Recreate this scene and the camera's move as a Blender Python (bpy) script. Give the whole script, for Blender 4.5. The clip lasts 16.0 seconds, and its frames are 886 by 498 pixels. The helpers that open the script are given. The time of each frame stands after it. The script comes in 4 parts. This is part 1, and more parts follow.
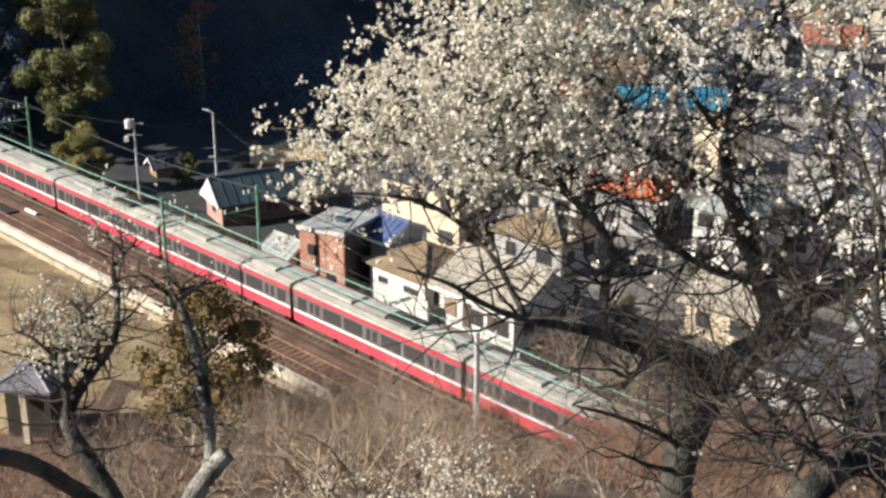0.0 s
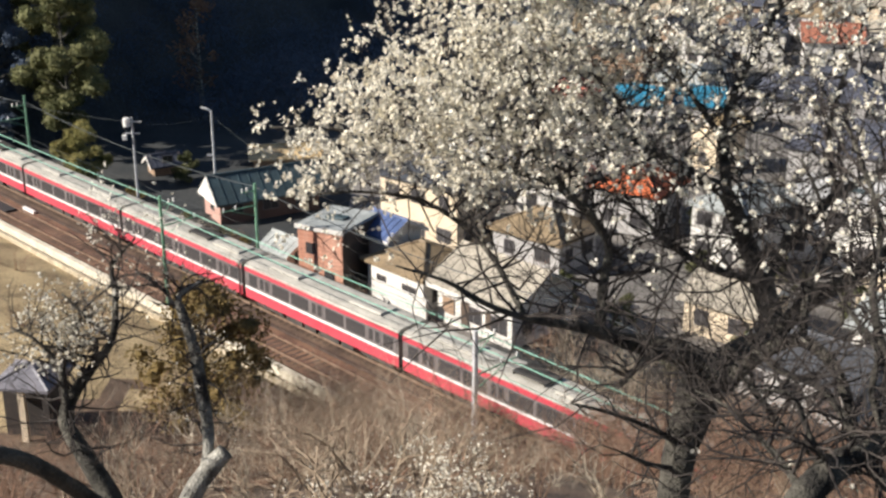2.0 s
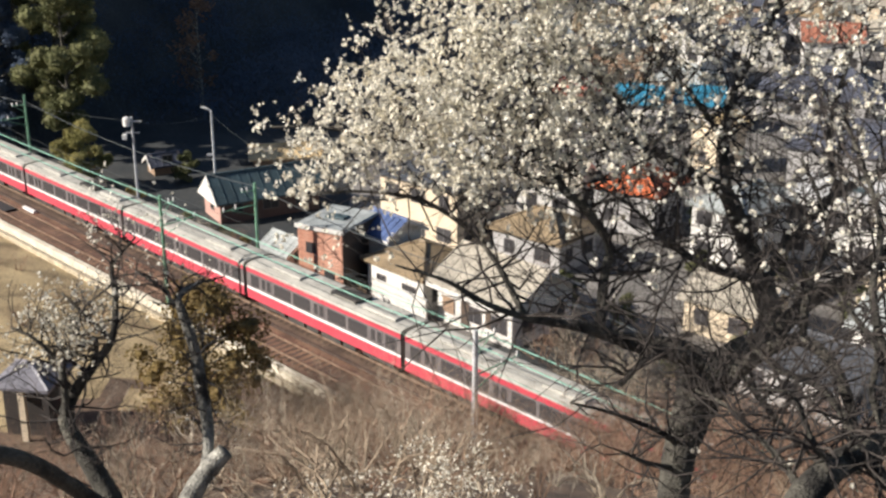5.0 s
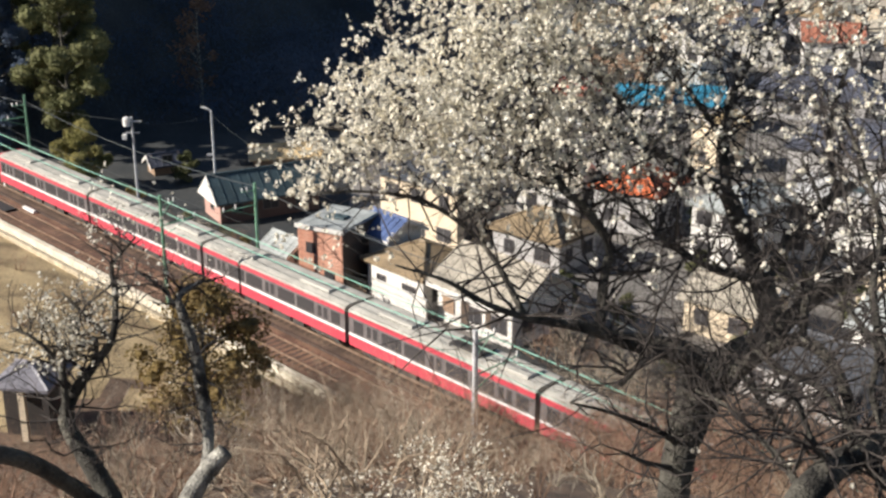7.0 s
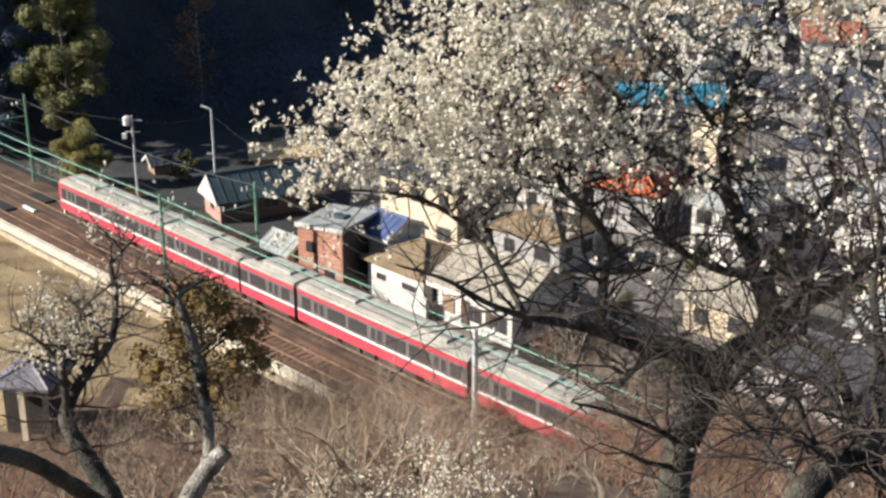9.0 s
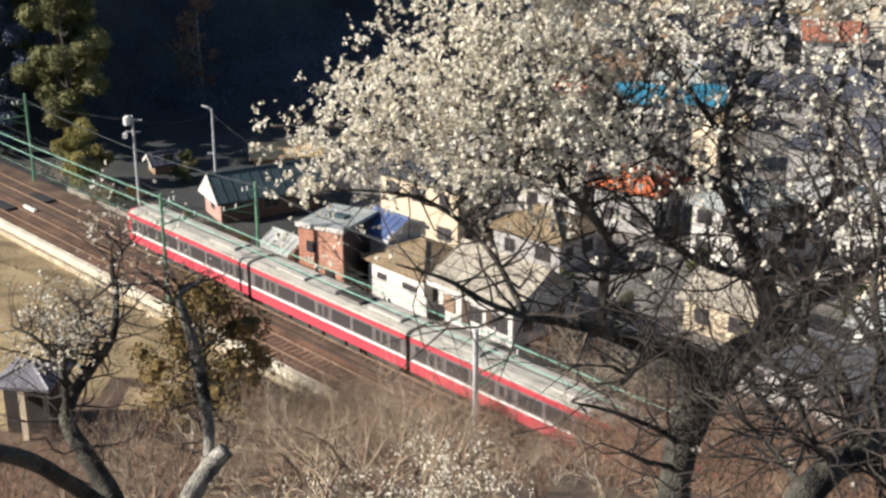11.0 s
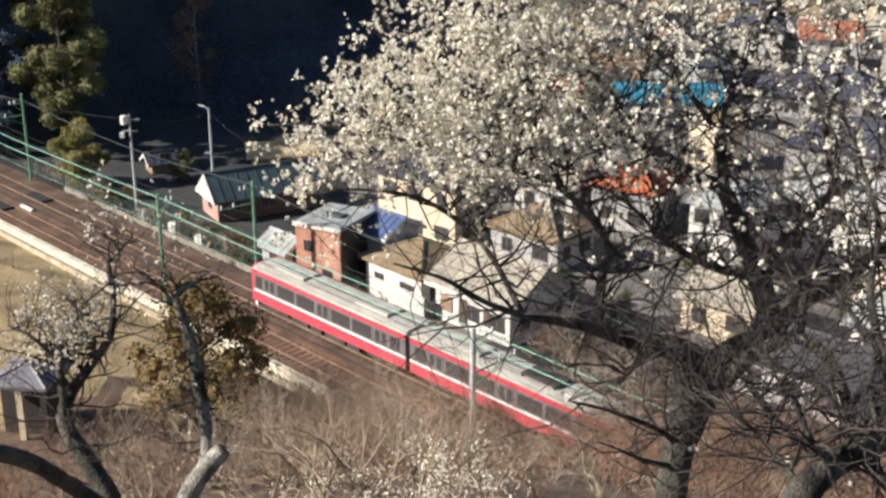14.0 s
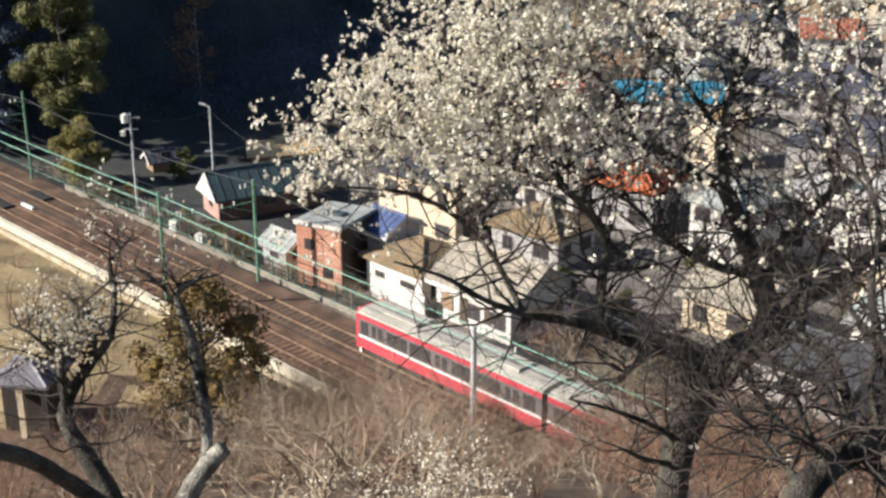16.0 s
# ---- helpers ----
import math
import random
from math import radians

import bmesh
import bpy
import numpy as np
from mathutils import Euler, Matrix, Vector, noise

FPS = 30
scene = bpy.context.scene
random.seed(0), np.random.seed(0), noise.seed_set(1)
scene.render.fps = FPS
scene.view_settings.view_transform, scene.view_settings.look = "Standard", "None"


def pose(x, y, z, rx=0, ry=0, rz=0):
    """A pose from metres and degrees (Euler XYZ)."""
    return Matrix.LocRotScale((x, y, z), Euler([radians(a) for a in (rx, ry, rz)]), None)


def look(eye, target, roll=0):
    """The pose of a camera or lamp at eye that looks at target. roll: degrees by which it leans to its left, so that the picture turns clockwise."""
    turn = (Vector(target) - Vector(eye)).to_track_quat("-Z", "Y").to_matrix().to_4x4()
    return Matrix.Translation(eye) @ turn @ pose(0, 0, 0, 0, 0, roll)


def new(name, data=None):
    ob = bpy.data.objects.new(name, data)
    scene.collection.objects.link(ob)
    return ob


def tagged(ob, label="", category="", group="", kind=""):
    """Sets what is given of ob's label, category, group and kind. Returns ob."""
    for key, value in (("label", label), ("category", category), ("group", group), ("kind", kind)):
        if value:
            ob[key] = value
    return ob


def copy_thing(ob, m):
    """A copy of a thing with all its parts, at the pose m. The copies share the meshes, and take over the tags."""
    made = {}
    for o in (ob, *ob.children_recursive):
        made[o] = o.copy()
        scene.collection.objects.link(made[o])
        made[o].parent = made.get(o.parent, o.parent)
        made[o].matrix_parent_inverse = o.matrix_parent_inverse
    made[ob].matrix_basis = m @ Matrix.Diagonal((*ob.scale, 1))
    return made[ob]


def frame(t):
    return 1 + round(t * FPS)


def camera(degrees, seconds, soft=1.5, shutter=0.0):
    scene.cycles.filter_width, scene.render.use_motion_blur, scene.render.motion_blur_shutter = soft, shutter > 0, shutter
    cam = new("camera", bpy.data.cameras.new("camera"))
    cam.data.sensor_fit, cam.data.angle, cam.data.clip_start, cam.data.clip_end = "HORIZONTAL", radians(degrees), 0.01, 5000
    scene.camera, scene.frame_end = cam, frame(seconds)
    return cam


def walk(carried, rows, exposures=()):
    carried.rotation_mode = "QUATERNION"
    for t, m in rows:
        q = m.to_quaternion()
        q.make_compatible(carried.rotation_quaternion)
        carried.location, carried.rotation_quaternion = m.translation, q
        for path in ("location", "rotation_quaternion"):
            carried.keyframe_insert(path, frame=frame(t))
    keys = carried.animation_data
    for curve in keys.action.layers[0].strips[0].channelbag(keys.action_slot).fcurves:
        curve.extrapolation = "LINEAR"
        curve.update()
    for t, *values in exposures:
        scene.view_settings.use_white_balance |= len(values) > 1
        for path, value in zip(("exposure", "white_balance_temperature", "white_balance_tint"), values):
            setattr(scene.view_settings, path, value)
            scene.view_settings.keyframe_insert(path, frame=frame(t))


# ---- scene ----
# ---------------------------------------------------------------- camera
cam = camera(38.43, 16.0, soft=2.6)
walk(cam, [
    (0.0, pose(0, 0, 38.04, 69.832, 0, 0.081)),
    (0.5, pose(0, 0, 38.04, 69.819, 0, 0.081)),
    (1.0, pose(0, 0, 38.04, 69.802, 0, 0.072)),
    (1.5, pose(0, 0, 38.04, 69.764, 0, 0.034)),
    (2.0, pose(0, 0, 38.04, 69.751, 0, 0.000)),
    (2.5, pose(0, 0, 38.04, 69.730, 0, -0.004)),
    (3.0, pose(0, 0, 38.04, 69.730, 0, 0.000)),
    (3.5, pose(0, 0, 38.04, 69.730, 0, -0.025)),
    (4.0, pose(0, 0, 38.04, 69.730, 0, 0.000)),
    (6.5, pose(0, 0, 38.04, 69.730, 0, 0.000)),
    (7.0, pose(0, 0, 38.04, 69.730, 0, 0.000)),
    (7.5, pose(0, 0, 38.04, 69.730, 0, 0.000)),
    (8.0, pose(0, 0, 38.04, 69.730, 0, 0.000)),
    (8.5, pose(0, 0, 38.04, 69.705, 0, -0.008)),
    (9.0, pose(0, 0, 38.04, 69.688, 0, 0.000)),
    (11.5, pose(0, 0, 38.04, 69.679, 0, 0.042)),
    (12.0, pose(0, 0, 38.04, 69.679, 0, 0.059)),
    (12.5, pose(0, 0, 38.04, 69.654, 0, 0.034)),
    (13.0, pose(0, 0, 38.04, 69.645, 0, -0.008)),
    (13.5, pose(0, 0, 38.04, 69.628, 0, -0.072)),
    (14.0, pose(0, 0, 38.04, 69.645, 0, -0.106)),
    (14.5, pose(0, 0, 38.04, 69.620, 0, -0.115)),
    (15.0, pose(0, 0, 38.04, 69.611, 0, -0.119)),
    (15.5, pose(0, 0, 38.04, 69.577, 0, -0.119)),
    (16.0, pose(0, 0, 38.04, 69.569, 0, -0.072)),
], exposures=[(0.0, 0.87), (16.0, 0.87)])
# ---------------------------------------------------------------- light
SUN = Vector((-0.86, -0.12, 0.48)).normalized()
world = bpy.data.worlds.new("world")
scene.world = world
world.use_nodes = True
wn = world.node_tree
sky = wn.nodes.new("ShaderNodeTexSky")
sky.sky_type, sky.sun_disc = "NISHITA", False
sky.ozone_density = 3.0
sky.sun_elevation = math.asin(SUN.z)
sky.sun_rotation = math.atan2(SUN.x, SUN.y)
wn.links.new(sky.outputs[0], wn.nodes["Background"].inputs[0])
wn.nodes["Background"].inputs[1].default_value = 0.047
sun = new("sun", bpy.data.lights.new("sun", "SUN"))
sun.data.energy, sun.data.angle, sun.data.color = 5.0, radians(0.5), (1.0, 0.94, 0.87)
sun.matrix_world = look(SUN * 300, (0, 0, 0))


# ---------------------------------------------------------------- materials
def mat(name, a, b, scale=4.0, rough=0.8, metal=0.0, bump=0.0, detail=4.0, fine=None, spread=0.0, strength=0.35):
    """Two colours mixed by noise at two scales, with a little relief; spread varies it from piece to piece."""
    m = bpy.data.materials.new(name)
    m.use_nodes = True
    t = m.node_tree
    p = t.nodes["Principled BSDF"]
    co = t.nodes.new("ShaderNodeTexCoord")
    n1 = t.nodes.new("ShaderNodeTexNoise")
    n1.inputs["Scale"].default_value, n1.inputs["Detail"].default_value = scale, detail
    t.links.new(co.outputs["Object"], n1.inputs["Vector"])
    ramp = t.nodes.new("ShaderNodeValToRGB")
    ramp.color_ramp.elements[0].position, ramp.color_ramp.elements[1].position = 0.35, 0.66
    ramp.color_ramp.elements[0].color, ramp.color_ramp.elements[1].color = (*a, 1), (*b, 1)
    t.links.new(n1.outputs[0], ramp.inputs[0])
    n2 = t.nodes.new("ShaderNodeTexNoise")
    n2.inputs["Scale"].default_value, n2.inputs["Detail"].default_value = fine or scale * 9, 3
    t.links.new(co.outputs["Object"], n2.inputs["Vector"])
    hsv = t.nodes.new("ShaderNodeHueSaturation")
    t.links.new(ramp.outputs[0], hsv.inputs["Color"])
    rng = t.nodes.new("ShaderNodeMapRange")
    rng.inputs["From Min"].default_value, rng.inputs["From Max"].default_value = 0.3, 0.7
    rng.inputs["To Min"].default_value, rng.inputs["To Max"].default_value = 1 - strength, 1 + strength
    t.links.new(n2.outputs[0], rng.inputs[0])
    value = rng.outputs[0]
    if spread:
        info = t.nodes.new("ShaderNodeObjectInfo")
        geo = t.nodes.new("ShaderNodeNewGeometry")
        add = t.nodes.new("ShaderNodeMath")
        add.operation = "ADD"
        t.links.new(info.outputs["Random"], add.inputs[0])
        t.links.new(geo.outputs["Random Per Island"], add.inputs[1])
        r2 = t.nodes.new("ShaderNodeMapRange")
        r2.inputs["From Max"].default_value = 2.0
        r2.inputs["To Min"].default_value, r2.inputs["To Max"].default_value = 1 - spread, 1 + spread
        t.links.new(add.outputs[0], r2.inputs[0])
        mul = t.nodes.new("ShaderNodeMath")
        mul.operation = "MULTIPLY"
        t.links.new(value, mul.inputs[0])
        t.links.new(r2.outputs[0], mul.inputs[1])
        value = mul.outputs[0]
    t.links.new(value, hsv.inputs["Value"])
    t.links.new(hsv.outputs[0], p.inputs["Base Color"])
    p.inputs["Roughness"].default_value, p.inputs["Metallic"].default_value = rough, metal
    if bump:
        bp = t.nodes.new("ShaderNodeBump")
        bp.inputs["Strength"].default_value, bp.inputs["Distance"].default_value = bump, 0.05
        t.links.new(n2.outputs[0], bp.inputs["Height"])
        t.links.new(bp.outputs[0], p.inputs["Normal"])
    return m


def leafy(name, a, b, scale=1.0, translucent=0.35, spread=0.35):
    """Foliage or petals: some light comes through."""
    m = mat(name, a, b, scale=scale, rough=0.6, spread=spread)
    t = m.node_tree
    p = t.nodes["Principled BSDF"]
    p.inputs["Specular IOR Level"].default_value = 0.08
    tr = t.nodes.new("ShaderNodeBsdfTranslucent")
    t.links.new(p.inputs["Base Color"].links[0].from_socket, tr.inputs["Color"])
    mix = t.nodes.new("ShaderNodeMixShader")
    mix.inputs[0].default_value = translucent
    t.links.new(p.outputs[0], mix.inputs[1])
    t.links.new(tr.outputs[0], mix.inputs[2])
    t.links.new(mix.outputs[0], t.nodes["Material Output"].inputs[0])
    return m


LITTER = mat("leaf_litter", (0.052, 0.033, 0.021), (0.135, 0.086, 0.053), scale=0.5, fine=6, bump=0.6)
DRYGRASS = mat("dry_grass", (0.20, 0.145, 0.075), (0.40, 0.305, 0.165), scale=0.3, fine=5, bump=0.6)
TOWNSOIL = mat("town_soil", (0.11, 0.10, 0.09), (0.235, 0.215, 0.19), scale=0.3, fine=4, bump=0.3)
# near-black soil: shade of woods, scrub and house gaps put into the colour
SHADE_SOIL = mat("shade_soil", (0.022, 0.025, 0.026), (0.042, 0.043, 0.04), scale=0.2, fine=3, bump=0.5)
DARKBALLAST = mat("dark_ballast", (0.06, 0.036, 0.024), (0.15, 0.094, 0.062), scale=0.4, fine=9, bump=0.9, strength=0.5)
BALLAST = mat("rusty_ballast", (0.085, 0.046, 0.028), (0.21, 0.118, 0.070), scale=0.4, fine=9, bump=0.9, strength=0.5)
CONCRETE = mat("pale_concrete", (0.50, 0.44, 0.33), (0.68, 0.61, 0.48), scale=0.8, fine=7, bump=0.2, strength=0.2)
GUTTER = mat("weathered_kerb", (0.33, 0.27, 0.18), (0.52, 0.44, 0.31), scale=0.8, fine=6, bump=0.3, strength=0.3)
STAKE = mat("tan_timber", (0.36, 0.25, 0.12), (0.52, 0.38, 0.20), scale=3)
PINKPOST = mat("pinkish_timber", (0.34, 0.19, 0.16), (0.48, 0.29, 0.25), scale=3)
DULLSTONE = mat("dull_stone", (0.14, 0.12, 0.095), (0.30, 0.27, 0.22), scale=1.2, fine=8, bump=0.3, spread=0.2)
RAIL = mat("rail_steel", (0.19, 0.12, 0.08), (0.32, 0.225, 0.16), scale=2, rough=0.45, metal=0.6)
SLEEPER = mat("sleeper", (0.045, 0.028, 0.02), (0.10, 0.064, 0.045), scale=2, spread=0.3)
BARK = mat("plum_bark", (0.016, 0.014, 0.011), (0.135, 0.124, 0.098), scale=5, fine=60, bump=0.9, rough=0.95)
TWIG = mat("dark_twig", (0.022, 0.018, 0.016), (0.06, 0.048, 0.04), scale=5, rough=0.9)
PALEBARK = mat("pale_bark", (0.022, 0.02, 0.017), (0.40, 0.38, 0.325), scale=5, fine=50, bump=0.8, rough=0.95)
GREYTWIG = mat("pale_grey_twigs", (0.24, 0.20, 0.15), (0.52, 0.445, 0.335), scale=3, rough=0.9, spread=0.4)
SHRUBWOOD = mat("grey_shrub_wood", (0.19, 0.142, 0.096), (0.41, 0.315, 0.215), scale=3, rough=0.9, spread=0.4)
WIREDARK = mat("dark_wire", (0.04, 0.045, 0.05), (0.08, 0.09, 0.09), scale=1)
BRUSH = mat("dry_brush", (0.12, 0.068, 0.044), (0.29, 0.176, 0.113), scale=0.6, rough=0.9, spread=0.4)
BLOSSOM = leafy("blossom_petals", (0.78, 0.72, 0.58), (0.92, 0.88, 0.76), scale=6, translucent=0.35, spread=0.2)
EVERGREEN = leafy("evergreen_leaves", (0.06, 0.066, 0.028), (0.155, 0.152, 0.07), scale=0.5, translucent=0.2, spread=0.5)
YELLOWGREEN = leafy("yellow_green_leaves", (0.16, 0.15, 0.055), (0.33, 0.29, 0.115), scale=0.5, translucent=0.25, spread=0.4)
OLIVE = leafy("brown_olive_leaves", (0.10, 0.072, 0.028), (0.26, 0.185, 0.075), scale=0.6, translucent=0.2, spread=0.5)
# bluish leaf colour: the skylit shade of the woods is painted in
FOREST_SHADE = leafy("forest_shade_leaves", (0.056, 0.076, 0.108), (0.078, 0.10, 0.138), scale=0.03, translucent=0.0, spread=0.1)
RUST = leafy("rusty_leaves", (0.17, 0.105, 0.07), (0.30, 0.19, 0.125), scale=0.4, translucent=0.2, spread=0.4)
RED = mat("red_paint", (0.46, 0.05, 0.075), (0.54, 0.066, 0.09), scale=0.6, rough=0.45, strength=0.1)
WHITE = mat("white_paint", (0.70, 0.68, 0.64), (0.80, 0.78, 0.74), scale=1.5, rough=0.4, strength=0.1)
STEEL = mat("brushed_steel", (0.13, 0.115, 0.115), (0.20, 0.18, 0.175), scale=0.8, rough=0.5, metal=0.25, strength=0.15)
ROOF = mat("train_roof", (0.34, 0.32, 0.275), (0.47, 0.445, 0.385), scale=0.7, rough=0.7, fine=4, strength=0.15)
GRILLE = mat("roof_grille", (0.26, 0.25, 0.22), (0.36, 0.35, 0.31), scale=2, rough=0.7)
UNDER = mat("underframe", (0.03, 0.028, 0.026), (0.07, 0.06, 0.05), scale=2, rough=0.8)
DARK = mat("near_black", (0.012, 0.012, 0.013), (0.03, 0.03, 0.03), scale=3)
GREENPAINT = mat("green_mast_paint", (0.10, 0.22, 0.14), (0.16, 0.32, 0.21), scale=2, rough=0.6)
FENCEPAINT = mat("dark_green_fence_paint", (0.03, 0.06, 0.04), (0.06, 0.10, 0.07), scale=2)
WIREGREEN = mat("verdigris_wire", (0.20, 0.42, 0.32), (0.32, 0.55, 0.44), scale=1, rough=0.6)
POLE = mat("concrete_pole", (0.38, 0.38, 0.38), (0.55, 0.55, 0.55), scale=1.5, strength=0.2)


def glassy(name, colour):
    m = bpy.data.materials.new(name)
    m.use_nodes = True
    p = m.node_tree.nodes["Principled BSDF"]
    p.inputs["Base Color"].default_value = (*colour, 1)
    p.inputs["Roughness"].default_value = 0.12
    p.inputs["Specular IOR Level"].default_value = 0.6
    return m


GLASS = glassy("tinted_glass", (0.055, 0.052, 0.053))


# ---------------------------------------------------------------- building blocks
class Shape:
    """Gathers vertices and faces for one mesh."""

    def __init__(self):
        self.v, self.f = [], []

    def quad(self, a, b, c, d):
        k = len(self.v)
        self.v += [a, b, c, d]
        self.f.append((k, k + 1, k + 2, k + 3))
        return self

    def box(self, x0, x1, y0, y1, z0, z1, bevel=0.0):
        k = len(self.v)
        if bevel:
            e = bevel
            for z, i in ((z0, 0), (z1 - e, 0), (z1, e)):
                self.v += [(x0 + i, y0 + i, z), (x1 - i, y0 + i, z), (x1 - i, y1 - i, z), (x0 + i, y1 - i, z)]
            rings = 3
        else:
            for z in (z0, z1):
                self.v += [(x0, y0, z), (x1, y0, z), (x1, y1, z), (x0, y1, z)]
            rings = 2
        self.f.append((k + 3, k + 2, k + 1, k))
        for r in range(rings - 1):
            o = k + 4 * r
            for i in range(4):
                j = (i + 1) % 4
                self.f.append((o + i, o + j, o + 4 + j, o + 4 + i))
        o = k + 4 * (rings - 1)
        self.f.append((o, o + 1, o + 2, o + 3))
        return self

    def prism(self, outline, x0, x1):
        """An outline in y, z drawn out along x."""
        k, n = len(self.v), len(outline)
        for x in (x0, x1):
            self.v += [(x, y, z) for y, z in outline]
        self.f.append(tuple(k + i for i in range(n)))
        self.f.append(tuple(k + n + i for i in reversed(range(n))))
        for i in range(n):
            j = (i + 1) % n
            self.f.append((k + j, k + i, k + n + i, k + n + j))
        return self

    def tube(self, points, radii, sides=6, closed=True):
        points = [Vector(p) for p in points]
        k, n = len(self.v), len(points)
        side = None
        for i, p in enumerate(points):
            way = (points[min(i + 1, n - 1)] - points[max(i - 1, 0)])
            way = way.normalized() if way.length > 1e-9 else Vector((0, 0, 1))
            if side is None:
                side = way.orthogonal().normalized()
            side = (side - way * side.dot(way))
            side = side.normalized() if side.length > 1e-6 else way.orthogonal().normalized()
            up = way.cross(side)
            for s in range(sides):
                a = 2 * math.pi * s / sides
                self.v.append(tuple(p + (side * math.cos(a) + up * math.sin(a)) * radii[i]))
        for i in range(n - 1):
            for s in range(sides):
                j = (s + 1) % sides
                o = k + i * sides
                self.f.append((o + s, o + j, o + sides + j, o + sides + s))
        if closed:
            self.f.append(tuple(k + s for s in reversed(range(sides))))
            self.f.append(tuple(k + (n - 1) * sides + s for s in range(sides)))
        return self

    def mesh(self, name, material, smooth=False):
        me = bpy.data.meshes.new(name)
        me.from_pydata([tuple(p) for p in self.v], [], self.f)
        me.materials.append(material)
        if smooth:
            me.polygons.foreach_set("use_smooth", [True] * len(me.polygons))
        return me


def part(name, shape, material, parent=None, label="", smooth=False, m=None):
    ob = new(name, shape.mesh(name, material, smooth))
    if parent:
        ob.parent = parent
    if m is not None:
        ob.matrix_basis = m
    if label:
        tagged(ob, label)
    return ob


def share(name, me, parent, m):
    ob = new(name, me)
    ob.parent = parent
    ob.matrix_basis = m
    return ob


def thing(name, label, category, m=None, group="", kind=""):
    ob = new(name)
    if m is not None:
        ob.matrix_basis = m
    return tagged(ob, label, category, group, kind)


def curve(points, steps=5):
    """A smooth line through (x, y, z, radius) points."""
    p = [np.array(q, float) for q in points]
    p = [2 * p[0] - p[1]] + p + [2 * p[-1] - p[-2]]
    out = []
    for i in range(1, len(p) - 2):
        for k in range(steps):
            t = k / steps
            out.append(0.5 * (2 * p[i] + (p[i + 1] - p[i - 1]) * t + (2 * p[i - 1] - 5 * p[i] + 4 * p[i + 1] - p[i + 2]) * t * t
                              + (3 * p[i] - p[i - 1] - 3 * p[i + 1] + p[i + 2]) * t ** 3))
    out.append(p[-2])
    return out


# ---------------------------------------------------------------- the lie of the land
# the railway's own axes: x along the line the way the train goes, y away from the viewer's hill
E1, N1 = Vector((0.691, -0.7228, 0)), Vector((0.7228, 0.691, 0))
ORIGIN = Vector((-18.82, 94.26, 0))
LINE = Matrix.Translation(ORIGIN) @ Matrix.Rotation(math.atan2(E1.y, E1.x), 4, "Z")


def along(x, y):
    d = Vector((x, y, 0)) - ORIGIN
    return d.dot(E1), d.dot(N1)


def soft_max(a, b, k):
    h = max(0.0, min(1.0, 0.5 + 0.5 * (a - b) / k))
    return b + (a - b) * h + k * h * (1 - h)


def wood_depth(x, y, v):
    """How far a place lies inside the foot of the wooded hill."""
    m = -0.87 * (x + 50) + 0.49 * (y - 132)
    return min(m, v - 10.0, 260.0 - y + 200)


def ease(t):
    t = max(0.0, min(1.0, t))
    return t * t * (3 - 2 * t)


def shade_ridge_z(x, y, v):
    """Unseen ridge added to shade the wooded hillside; the line runs through its gap."""
    return ease((-x - 100) / 50) * ease((y - 120) / 10) * (90 * ease((-v - 14) / 18) + 40 * ease((v - 14) / 18))


def ground_z(x, y):
    u, v = along(x, y)
    d = math.hypot(x, y)
    rough = noise.noise((x * 0.08, y * 0.08, 0.0)) * 0.5 + noise.noise((x * 0.3, y * 0.3, 3.0)) * 0.12
    # viewer's hill and the toe between it and the line
    hill = 36.4 - 0.55 * d
    toe = -0.34 + 0.07 * max(0.0, -v - 6.0) + 0.45 * min(1.0, max(0.0, (-v - 6.2) / 2.4))
    near = soft_max(hill, toe, 3.0) + rough * min(1.0, max(0.0, (-v - 6.6) / 9))
    # town beyond the line, and the wooded hill behind
    town = -1.0 + rough * 0.2
    m = wood_depth(x, y, v)
    wood = 60 * (1 - math.exp(-max(0.0, m) / 46))
    town += wood + rough * min(1.0, max(0.0, m) / 20) * 3
    shade_ridge = shade_ridge_z(x, y, v)
    if v < -6.0:
        return near + shade_ridge
    if v < 4.6:
        return -0.42 + max(0.0, wood)
    k = min(1.0, (v - 4.6) / 2.0)
    return -0.42 * (1 - k) + town * k + shade_ridge


